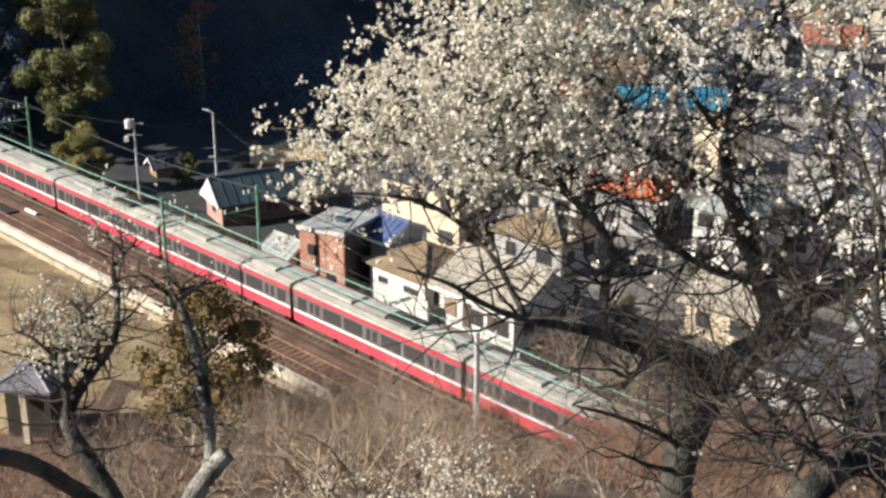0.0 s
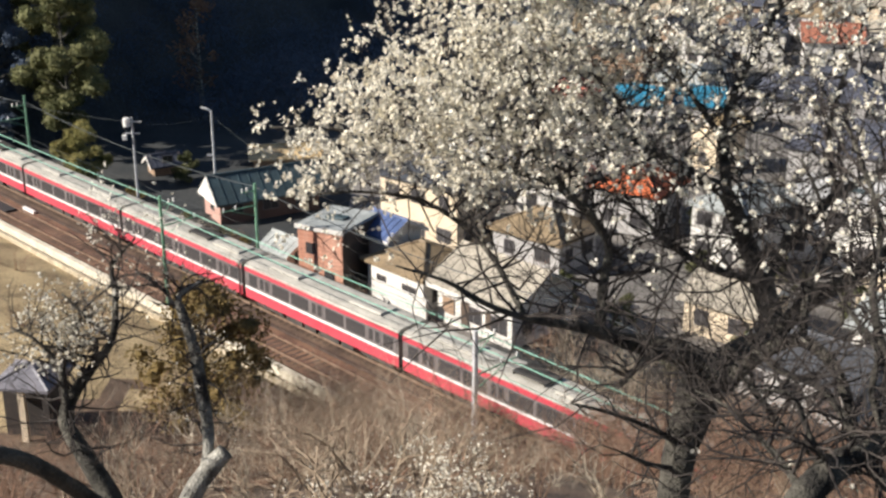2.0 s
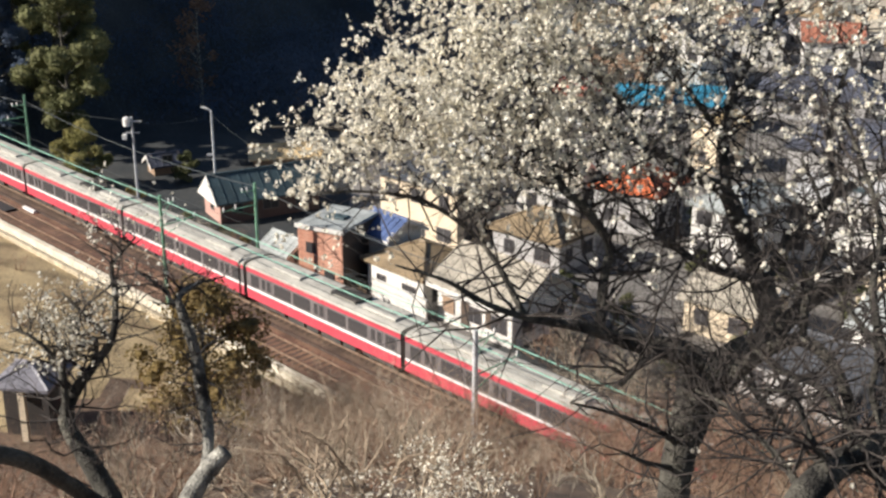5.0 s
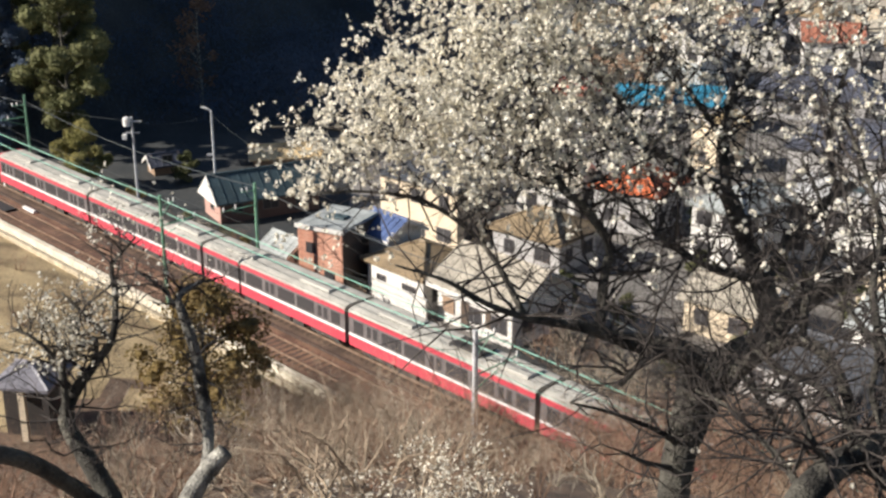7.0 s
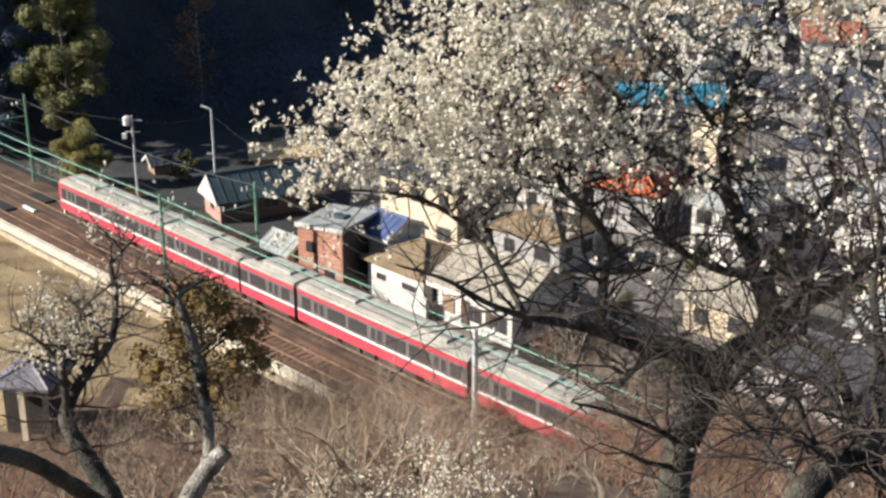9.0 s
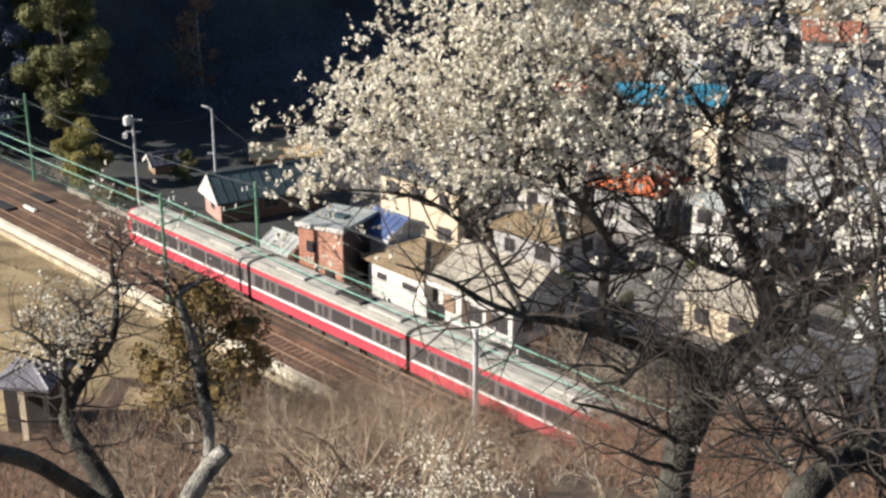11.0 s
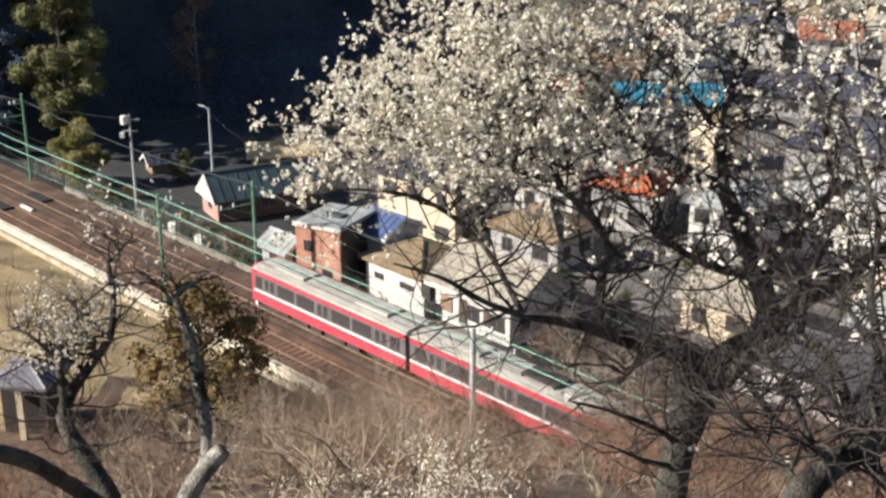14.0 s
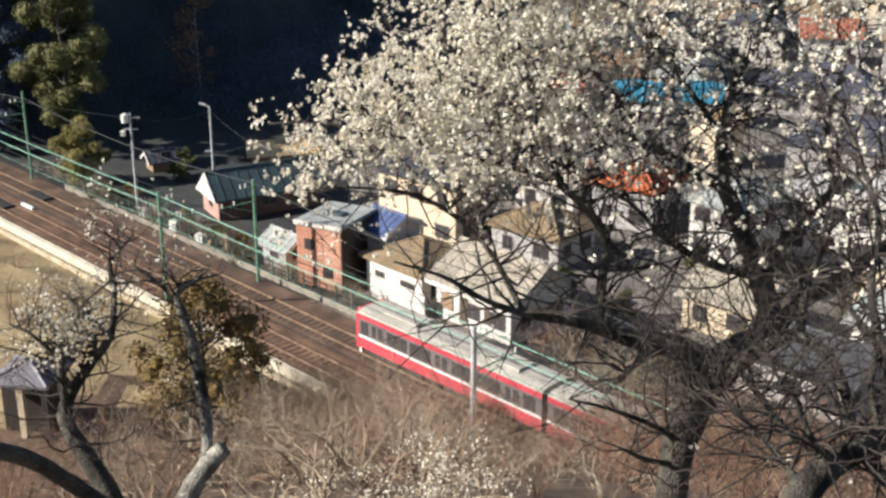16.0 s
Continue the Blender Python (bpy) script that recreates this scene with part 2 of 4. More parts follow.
def make_ground():
    xs = sorted(set([round(v, 3) for v in np.concatenate([np.arange(-70, 70, 1.6), np.linspace(-900, -205, 18), np.arange(-200, -70, 5.0), np.linspace(70, 900, 26)])]))
    ys = sorted(set([round(v, 3) for v in np.concatenate([np.arange(-20, 190, 1.6), np.linspace(-400, -20, 14), np.linspace(190, 2500, 40)])]))
    s = Shape()
    for y in ys:
        for x in xs:
            s.v.append((x, y, ground_z(x, y)))
    w = len(xs)
    kinds = []
    for j in range(len(ys) - 1):
        for i in range(w - 1):
            a = j * w + i
            s.f.append((a, a + 1, a + w + 1, a + w))
            x, y = (xs[i] + xs[i + 1]) / 2, (ys[j] + ys[j + 1]) / 2
            u, v = along(x, y)
            u += noise.noise((x * 0.3, y * 0.3, 8.0)) * 5
            if v > 4.0:
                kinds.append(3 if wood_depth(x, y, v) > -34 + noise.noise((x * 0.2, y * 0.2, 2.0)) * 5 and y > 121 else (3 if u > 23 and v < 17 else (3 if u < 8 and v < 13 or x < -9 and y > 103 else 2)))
            else:
                kinds.append(1 if v > -26 + noise.noise((x * 0.2, y * 0.2, 5.0)) * 6 and u < 14 else 0)
    ob = part("ground", s, LITTER, smooth=True)
    for m in (DRYGRASS, TOWNSOIL, SHADE_SOIL):
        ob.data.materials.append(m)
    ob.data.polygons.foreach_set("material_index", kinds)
    tagged(ob, "brown leaf litter and dry grass over sloping ground", "ground", kind="structure")


make_ground()


# ---------------------------------------------------------------- the railway
def make_track():
    bed = Shape()
    bed.prism([(-4.75, -0.5), (-4.6, -0.22), (-0.72, -0.22), (-0.72, -0.5)], -190, 130)
    far = Shape().prism([(-0.7, -0.5), (-0.7, -0.235), (-0.2, -0.26), (0.1, -0.225), (4.2, -0.225), (5.0, -0.9)], -190, 130)
    tagged(part("trackbed", far, DARKBALLAST, m=LINE), "dark brown ballast bed under the far railway track", "trackbed", kind="structure")
    tagged(part("trackbed", bed, BALLAST, m=LINE), "rust-brown ballast bed under the near railway track", "trackbed", kind="structure")
    for y in (-2.4, 1.4):
        root = thing("railway_track", "pair of rusty steel rails on worn sleepers in ballast", "railway track", LINE, group="railway tracks", kind="structure")
        for side in (-0.7525, 0.7525):
            r = Shape()
            r.prism([(y + side - 0.06, -0.16), (y + side + 0.06, -0.16), (y + side + 0.035, -0.04), (y + side + 0.035, 0),
                     (y + side - 0.035, 0), (y + side - 0.035, -0.04)], -190, 130)
            part("rail", r, RAIL, root)
        s = Shape().box(-0.12, 0.12, -1.2, 1.2, -0.3, -0.205, 0.01).mesh("sleeper", SLEEPER)
        for i in range(190):
            share("sleeper", s, root, pose(-70 + i * 0.66, y + random.uniform(-.03, .03), random.uniform(-0.01, 0.01), 0, 0, random.uniform(-1, 1)))
    trough = thing("cable_trough", "concrete cable trough with lids along the track", "cable trough", LINE, kind="structure")
    lid = Shape().box(0, 0.96, -0.62, -0.34, -0.3, -0.12, 0.01).mesh("trough_lid", SLEEPER)
    for i in range(140):
        share("trough_lid", lid, trough, pose(-75 + i, random.uniform(-.01, .01), random.uniform(-.01, .01)))
    for k, (px, py) in enumerate(((-31.0, -2.4), (-30.6, 1.4))):
        part("crossing_pad", Shape().box(px - 1.7, px + 1.7, py - 0.62, py + 0.62, -0.2, -0.03, 0.02), DARK, trough, "black panel between the rails")
    part("marker_bar", Shape().box(-29.4, -27.2, -1.15, -0.85, -0.22, 0.02, 0.02), WHITE, trough, "white painted kerb bar")
    wall = thing("parapet_wall", "low pale concrete retaining wall along the ballast", "retaining wall", LINE, kind="structure")
    slab = Shape().box(0, 2.96, -5.3, -4.72, -0.6, 0.32, 0.03).mesh("coping", CONCRETE)
    for i in range(60):
        share("coping", slab, wall, pose(-110 + i * 3.0, random.uniform(-.015, .015), random.uniform(-.01, .01)))
    gut = Shape().box(-110, 70, -6.15, -5.85, -0.4, 0.12, 0.02)
    part("gutter_edge", gut, GUTTER, wall, "weathered gutter kerb")


make_track()


def make_mast(x, near, height, paint, brackets):
    root = thing("catenary_mast", "green steel overhead-line mast with cross arm" if paint is GREENPAINT else "grey concrete overhead-line pole with steel arm",
                 "catenary mast", LINE @ pose(x, 0, 0), group="catenary masts")
    s = Shape()
    s.tube([(0, near, -0.6), (0, near, height)], [0.15, 0.12] if paint is GREENPAINT else [0.2, 0.15], 10)
    part("post", s, paint, root)
    way = 1 if near < 0 else -1
    for z, reach in brackets:
        s = Shape()
        s.tube([(0, near, z), (0, near + way * reach, z + 0.1)], [0.06, 0.05], 6)
        s.tube([(0, near, z - 0.9), (0, near + way * reach * 0.7, z)], [0.035, 0.035], 5)
        part("bracket", s, GREENPAINT, root)
        for k in (0.6, 0.95):
            q = near + way * reach * k
            part("insulator", Shape().tube([(0, q, z + 0.05), (0, q, z + 0.2), (0, q, z + 0.25), (0, q, z + 0.4)], [0.05, 0.08, 0.05, 0.08], 8), WHITE, root)
    return root


make_mast(-36.5, 3.6, 8.8, GREENPAINT, [(6.6, 3.2), (7.8, 1.4)])
make_mast(1.4, -4.5, 9.0, GREENPAINT, [(6.6, 3.0), (8.2, 1.2)])
make_mast(2.1, 3.6, 8.4, GREENPAINT, [(6.6, 3.2), (7.8, 1.3)])
make_mast(35.7, -5.6, 9.4, POLE, [(6.6, 3.6), (8.6, 1.6)])


def make_wires():
    spans = [(-110, -74), (-74, -36.5), (-36.5, 1.4), (1.4, 36), (36, 72)]
    for y, zc, zm, r, paint in ((-2.4, 5.2, 5.9, 0.012, WIREDARK), (1.4, 5.2, 5.9, 0.011, WIREDARK)):
        root = thing("overhead_wire", "thin dark contact and carrier wires over the track", "overhead wire", LINE, group="overhead wires")
        for a, b in spans:
            pts = [(a + (b - a) * i / 10, y, zm - 0.25 * (1 - (2 * i / 10 - 1) ** 2)) for i in range(11)]
            part("carrier_wire", Shape().tube(pts, [r] * 11, 4), paint, root)
            for i in range(1, 10, 2):
                part("dropper", Shape().tube([pts[i], (pts[i][0], y, zc)], [0.009] * 2, 3), paint, root)
        part("contact_wire", Shape().tube([(-110, y, zc), (72, y, zc)], [r] * 2, 4), paint, root)
    for y, z, r, sag, paint in ((4.0, 7.9, 0.035, 0.8, WIREDARK), (-4.2, 8.55, 0.036, 0.15, WIREGREEN), (-4.2, 7.6, 0.036, 0.15, WIREGREEN), (-4.9, 6.9, 0.014, 0.3, WIREGREEN)):
        root = thing("feeder_cable", "dark sagging feeder cable along the railway" if paint is WIREDARK else "verdigris-green feeder wire along the mast tops", "cable", LINE, group="feeder cables")
        for a, b in spans:
            part("cable", Shape().tube([(a + (b - a) * i / 10, y, z - sag * (1 - (2 * i / 10 - 1) ** 2)) for i in range(11)], [r] * 11, 4), paint, root)


make_wires()


def make_fence():
    root = thing("trackside_fence", "dark green wire fence on a low kerb beside the line", "fence", LINE)
    post = Shape().box(-0.04, 0.04, -0.04, 0.04, -1.2, 1.15).mesh("post", FENCEPAINT)
    panel = Shape()
    for z in (0.1, 0.5, 0.9):
        panel.box(0, 2.0, -0.012, 0.012, z, z + 0.03)
    panel = panel.mesh("rail", FENCEPAINT)
    kerb = Shape().box(0, 1.98, -0.12, 0.12, -1.2, -0.22, 0.02).mesh("kerb", DULLSTONE)
    for i in range(34):
        m = pose(-32 + 2.0 * i, 4.9 + 0.016 * i, 0.1)
        share("post", post, root, m)
        share("rail", panel, root, m)
        share("kerb", kerb, root, m)


make_fence()


def make_trackside():
    """Stakes and cabinets on the strip between the line and the houses."""
    for u, v, h, lean, paint, label in ((-6.4, 6.4, 1.9, 0, "pink", "weathered pinkish timber post beside the line"), (-7.8, 5.4, 1.1, 24, "tan", "leaning tan wooden stake beside the line"),
                                        (-5.6, 5.6, 1.1, 28, "tan", "leaning tan wooden stake beside the line")):
        p = LINE @ Vector((u, v, 0))
        root = thing("stake", label, "post", pose(p.x, p.y, ground_z(p.x, p.y), 0, lean, -46), group="trackside stakes")
        part("shaft", Shape().box(-0.09, 0.09, -0.09, 0.09, -0.4, h, 0.02), STAKE if paint == "tan" else PINKPOST, root)
    for u, v, w, h in ((-9.7, 6.0, 1.1, 1.0), (-13.8, 5.9, 1.0, 1.3), (-19.5, 6.2, 0.8, 1.1)):
        p = LINE @ Vector((u, v, 0))
        root = thing("equipment_cabinet", "small white metal trackside cabinet on a plinth", "cabinet", pose(p.x, p.y, ground_z(p.x, p.y), 0, 0, -46), group="trackside cabinets")
        part("plinth", Shape().box(-w / 2 - 0.08, w / 2 + 0.08, -0.35, 0.35, -0.4, 0.15, 0.02), DULLSTONE, root)
        part("body", Shape().box(-w / 2, w / 2, -0.27, 0.27, 0.15, h, 0.03), WHITE, root)
        for sx in (-1, 1):
            part("door", Shape().box(sx * w / 4 - w / 4 + 0.03, sx * w / 4 + w / 4 - 0.03, -0.295, -0.272, 0.2, h - 0.06), WHITE, root)


make_trackside()


# ---------------------------------------------------------------- the train
HALF = 1.4
CARS = []


def make_car(tail, motor=False):
    car = thing("train_car", "red and silver commuter train car with grey roof" if not tail else "red-fronted last car of the commuter train", "train car", group="train cars")
    x0, x1 = (0.72 if tail else 0.22), 17.78
    s = Shape().prism([(-HALF, 0.95), (HALF, 0.95), (HALF, 3.34), (-HALF, 3.34)], x0, x1)
    part("body", s, STEEL, car)
    s = Shape().prism([(-HALF - .01, 3.335), (HALF + .01, 3.335), (HALF - 0.06, 3.46), (HALF - 0.2, 3.56), (HALF - 0.5, 3.63), (0, 3.67), (-HALF + 0.5, 3.63), (-HALF + 0.2, 3.56), (-HALF + 0.06, 3.46)], x0, x1)
    part("roof", s, ROOF, car, "weathered grey roof")
    for sy in (-1, 1):
        y = sy * HALF
        a, b = sorted((y - sy * 0.02, y + sy * 0.012))
        part("lower_band", Shape().box(x0, x1, a, b, 0.84, 1.60), RED, car, "red lower side band")
        part("white_stripe", Shape().box(x0, x1, a, b + 0.002, 1.60, 1.78), WHITE, car, "white stripe")
        part("upper_band", Shape().box(x0, x1, a, b, 2.98, 3.36), RED, car, "red band under the roof")
        for cx in (2.7, 9.0, 15.3):
            d0, d1 = sorted((y - sy * 0.02, y + sy * 0.016))
            door = part("door", Shape().box(cx - 0.65, cx + 0.65, d0, d1, 1.8, 2.96), STEEL, car, "pair of sliding steel doors")
            for k in (-0.33, 0.33):
                g0, g1 = sorted((y, y + sy * 0.022))
                part("door_window", Shape().box(cx + k - 0.22, cx + k + 0.22, g0, g1, 2.0, 2.8), GLASS, door)
        for c0, c1 in ((1.0 if tail else 0.75, 1.75), (3.7, 5.7), (6.0, 8.0), (10.0, 12.0), (12.3, 14.3), (16.25, 17.25)):
            g0, g1 = sorted((y - sy * 0.01, y + sy * 0.018))
            part("window", Shape().box(c0, c1, g0, g1, 1.93, 2.84), GLASS, car, "dark tinted side window")
    if motor:
        pan = part("pantograph", Shape().box(9.6, 12.4, -0.75, 0.75, 3.78, 3.86).tube([(9.8, 0, 3.84), (11.6, 0, 4.4), (10.6, 0, 5.05)], [0.06, 0.06, 0.05], 6), UNDER, car, "folding current collector on the roof")
        part("collector_strip", Shape().box(10.4, 10.5, -0.8, 0.8, 5.03, 5.1).box(10.7, 10.8, -0.8, 0.8, 5.03, 5.1), UNDER, pan)
        for qx, qy in ((9.7, -0.7), (9.7, 0.7), (12.3, -0.7), (12.3, 0.7)):
            part("insulator", Shape().tube([(qx, qy, 3.5), (qx, qy, 3.8)], [0.09, 0.07], 8), UNDER, pan)
    for cx in (4.4, 14.9) if motor else (4.4, 13.6):
        w = 1.7
        unit = part("air_conditioner", Shape().box(cx - w, cx + w, -0.8, 0.8, 3.58, 3.82, 0.09), ROOF, car, "grey roof air conditioner")
        for k in (-0.5, 0.5):
            part("fan_grille", Shape().tube([(cx + k * 1.7, 0, 3.8), (cx + k * 1.7, 0, 3.832)], [0.36, 0.36], 14), GRILLE, unit)
    for cx in (2.9, 15.1):
        bogie = part("bogie", Shape().box(cx - 1.6, cx + 1.6, -1.15, -0.95, 0.4, 0.7, 0.04).box(cx - 1.6, cx + 1.6, 0.95, 1.15, 0.4, 0.7, 0.04).box(cx - 0.4, cx + 0.4, -1.0, 1.0, 0.45, 0.8), UNDER, car)
        for ax in (-1.05, 1.05):
            w = Shape()
            for sy in (-1, 1):
                w.tube([(0, sy * 0.68, 0), (0, sy * 0.81, 0)], [0.43, 0.43], 20)
            w.tube([(0, -1.0, 0), (0, 1.0, 0)], [0.09, 0.09], 8)
            part("wheelset", w, UNDER, bogie, m=pose(cx + ax, 0, 0.43))
    for a, b in ((5.1, 7.0), (7.3, 8.6), (9.0, 11.2), (11.5, 12.8)):
        part("equipment_box", Shape().box(a, b, -1.25, 1.25, 0.32, 0.95, 0.03), UNDER, car)
    part("gangway", Shape().box(17.6, 18.22, -0.6, 0.6, 1.0, 3.2), DARK, car, "black concertina gangway")
    if tail:
        part("end_face", Shape().prism([(-HALF - .012, 0.75), (HALF + .012, 0.75), (HALF + .012, 3.32), (HALF - 0.3, 3.61), (-HALF + 0.3, 3.61), (-HALF - .012, 3.32)], 0.5, 0.8), RED, car, "bright red end face")
        part("windscreen", Shape().box(0.48, 0.52, -1.15, 1.15, 2.1, 3.1), GLASS, car)
        for y in (-1, 1):
            part("tail_lamp", Shape().box(0.47, 0.52, y - 0.15, y + 0.15, 1.2, 1.35), WHITE, car)
        part("skirt", Shape().box(0.55, 0.8, -1.2, 1.2, 0.3, 0.76), WHITE, car)
    return car


CARS.append(make_car(True))
CARS.append(make_car(False, True))
CARS.append(make_car(False))
for i in range(5):
    CARS.append(copy_thing(CARS[1 if i in (0, 2) else 2], Matrix()))


# ---------------------------------------------------------------- houses
def plaster(name, c):
    return mat(name, tuple(v * 0.86 for v in c), c, scale=0.5, fine=5, rough=0.85, strength=0.12)


CREAM = plaster("cream_plaster", (0.70, 0.575, 0.41))
OFFWHITE = plaster("white_plaster", (0.66, 0.63, 0.575))
GREYWALL = plaster("grey_plaster", (0.42, 0.40, 0.38))
PINKWALL = plaster("pinkish_boards", (0.45, 0.27, 0.22))
BRICK = mat("orange_brick", (0.42, 0.19, 0.12), (0.56, 0.31, 0.22), scale=0.9, fine=9, spread=0.25)
MORTAR = mat("mortar", (0.30, 0.26, 0.22), (0.42, 0.37, 0.32), scale=2)
BROWNWALL = plaster("brown_plaster", (0.30, 0.20, 0.13))


SHADE_BROWN = plaster("shade_brown", (0.10, 0.07, 0.05))


def tiles(name, c):
    return mat(name, tuple(v * 0.7 for v in c), c, scale=0.7, fine=4, rough=0.6, strength=0.2, spread=0.15)


SLATE = tiles("blue_grey_slate", (0.085, 0.09, 0.115))
HUT_ROOF = tiles("violet_grey_roof", (0.20, 0.19, 0.21))
TEAL_ROOF = tiles("teal_grey_roof", (0.06, 0.095, 0.105))
GREY_ROOF = tiles("grey_brown_roof", (0.40, 0.355, 0.28))
PALE_ROOF = tiles("pale_grey_roof", (0.40, 0.42, 0.40))
DARK_ROOF = tiles("dark_slate_roof", (0.07, 0.075, 0.085))
BLUE_ROOF = tiles("blue_roof", (0.03, 0.20, 0.31))
NAVY_ROOF = tiles("navy_roof", (0.07, 0.11, 0.24))
ORANGE_ROOF = tiles("orange_roof", (0.62, 0.16, 0.06))
RED_ROOF = tiles("red_roof", (0.50, 0.12, 0.08))
RUST_ROOF = tiles("rust_red_roof", (0.40, 0.16, 0.10))
BROWN_ROOF = tiles("brown_roof", (0.26, 0.19, 0.11))
WHITE_ROOF = tiles("white_roof", (0.74, 0.72, 0.68))
CREAM_ROOF = tiles("cream_roof", (0.70, 0.52, 0.28))


def make_house(label, x, y, turn, w, d, wall_h, roof_h, wall, roof, style="gable", z=None, over=0.45, floors=None, group="houses", openings=True):
    """A house, w along its own x (the ridge), d deep, with its windows, door and roof."""
    z = ground_z(x, y) if z is None else z
    root = thing("house", label, "house", pose(x, y, z, 0, 0, turn), group=group)
    hw, hd = w / 2, d / 2
    s = Shape().box(-hw, hw, -hd, hd, -1.2, wall_h)
    if style == "gable":
        s.prism([(-hd, wall_h - 0.002), (hd, wall_h - 0.002), (0, wall_h + roof_h)], -hw, hw)
    part("wall", s, wall, root)
    if style == "flat":
        r = Shape().box(-hw - 0.15, hw + 0.15, -hd - 0.15, hd + 0.15, wall_h + 0.003, wall_h + 0.25, 0.05)
        part("roof", r, roof, root)
        part("skylight", Shape().box(-0.9, 0.9, -0.5, 0.5, wall_h + 0.25, wall_h + 0.42, 0.05), TEAL_ROOF, root)
    elif style == "gable":
        t, k = 0.16, roof_h / hd
        for sy in (-1, 1):
            r = Shape().prism([(sy * (hd + over), wall_h - k * over), (0, wall_h + roof_h), (0, wall_h + roof_h + t), (sy * (hd + over), wall_h - k * over + t)], -hw - over, hw + over)
            slope = part("roof_slope", r, roof, root)
            ribs = Shape()
            n = max(6, int(w / 0.9))
            for i in range(n + 1):
                cx = -hw - over + (w + 2 * over) * i / n
                ribs.prism([(sy * (hd + over), wall_h - k * over + t), (0, wall_h + roof_h + t), (0, wall_h + roof_h + t + 0.05), (sy * (hd + over), wall_h - k * over + t + 0.05)], cx - 0.035, cx + 0.035)
            part("roof_ribs", ribs, roof, slope)
        part("ridge_cap", Shape().tube([(-hw - over, 0, wall_h + roof_h + t), (hw + over, 0, wall_h + roof_h + t)], [0.14, 0.14], 8), roof, root)
        for sx in (-1, 1):
            for sy in (-1, 1):
                e = sx * (hw + over)
                barge = Shape().prism([(sy * (hd + over), wall_h - k * over - 0.12), (0, wall_h + roof_h - 0.12), (0, wall_h + roof_h + t + 0.02), (sy * (hd + over), wall_h - k * over + t + 0.02)], *sorted((e, e + sx * 0.06)))
                part("bargeboard", barge, OFFWHITE, root)
    else:
        o, e = over, wall_h - 0.1
        rx = max(0.3, hw - hd)
        s = Shape()
        a = [(-hw - o, -hd - o, e), (hw + o, -hd - o, e), (hw + o, hd + o, e), (-hw - o, hd + o, e)]
        r1, r2 = (-rx, 0, wall_h + roof_h), (rx, 0, wall_h + roof_h)
        low = [(p[0], p[1], p[2] - 0.18) for p in a]
        s.quad(a[0], a[1], r2, r1).quad(a[2], a[3], r1, r2)
        s.v += [a[1], a[2], r2, a[3], a[0], r1]
        s.f += [(len(s.v) - 6, len(s.v) - 5, len(s.v) - 4), (len(s.v) - 3, len(s.v) - 2, len(s.v) - 1)]
        for i in range(4):
            j = (i + 1) % 4
            s.quad(low[i], low[j], a[j], a[i])
        s.quad(low[3], low[2], low[1], low[0])
        part("roof", s, roof, root)
        ribs = Shape()
        ribs.tube([r1, r2], [0.15, 0.15], 8)
        for p, q in ((a[0], r1), (a[1], r2), (a[2], r2), (a[3], r1)):
            ribs.tube([p, q], [0.12, 0.12], 6)
        part("ridge_cap", ribs, roof, root)
    floors = floors or max(1, int(wall_h / 2.7))
    step = wall_h / floors
    for f in range(floors if openings else 0):
        zb = f * step + 0.9
        for length, place in ((w, "front"), (w, "back"), (d, "left"), (d, "right")):
            n = max(1, int(length / 2.6))
            for i in range(n):
                c = -length / 2 + length * (i + 0.5) / n
                ww = 0.75 if (i + f) % 3 else 0.5
                if place in ("front", "back"):
                    sy = -1 if place == "front" else 1
                    m = pose(c, sy * hd, zb, 0, 0, 0 if sy < 0 else 180)
                else:
                    sx = -1 if place == "left" else 1
                    m = pose(sx * hw, c, zb, 0, 0, -90 if sx < 0 else 90)
                key = (ww,)
                if key not in WINDOWS:
                    WINDOWS[key] = (Shape().box(-ww - .07, ww + .07, -0.05, 0.02, -0.07, 1.22).mesh("window", STEEL),
                                    Shape().box(-ww, -0.03, -0.06, 0.0, 0, 1.15).mesh("pane", GLASS), Shape().box(0.03, ww, -0.06, 0.0, 0, 1.15).mesh("pane", GLASS))
                fr, p1, p2 = WINDOWS[key]
                win = share("window", fr, root, m)
                share("pane", p1, win, Matrix())
                share("pane", p2, win, Matrix())
    return root


WINDOWS = {}
SHADED_PINK = plaster("shaded_pink_boards", (0.13, 0.085, 0.07))
ROOFSHADE = plaster("roof_shade", (0.035, 0.028, 0.024))
T = -46.3
# long walls coloured darker than the end wall, for the shade under the eaves
make_house("pinkish boarded house with teal-grey gabled roof by the line", -17.4, 116.6, 29, 10.0, 4.4, 2.3, 1.8, SHADED_PINK, TEAL_ROOF)
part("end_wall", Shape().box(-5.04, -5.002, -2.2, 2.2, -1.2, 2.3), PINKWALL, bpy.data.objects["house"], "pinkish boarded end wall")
part("gable_panel", Shape().prism([(-2.62, 1.96), (2.62, 1.96), (0, 4.1)], -5.56, -5.515), OFFWHITE, bpy.data.objects["house"], "white gable panel")
clad_house = make_house("orange clad building with flat pale roof by the line", -8.6, 98.0, -28, 4.2, 5.2, 5.3, 0.5, BRICK, PALE_ROOF, "flat", floors=2, openings=False)
front, flank = Shape().box(-2.1, 2.1, -2.66, -2.6, 0, 0.3, 0.02).mesh("cladding_board", BRICK), Shape().box(-2.16, -2.1, -2.6, 2.6, 0, 0.3, 0.02).mesh("cladding_board", BRICK)
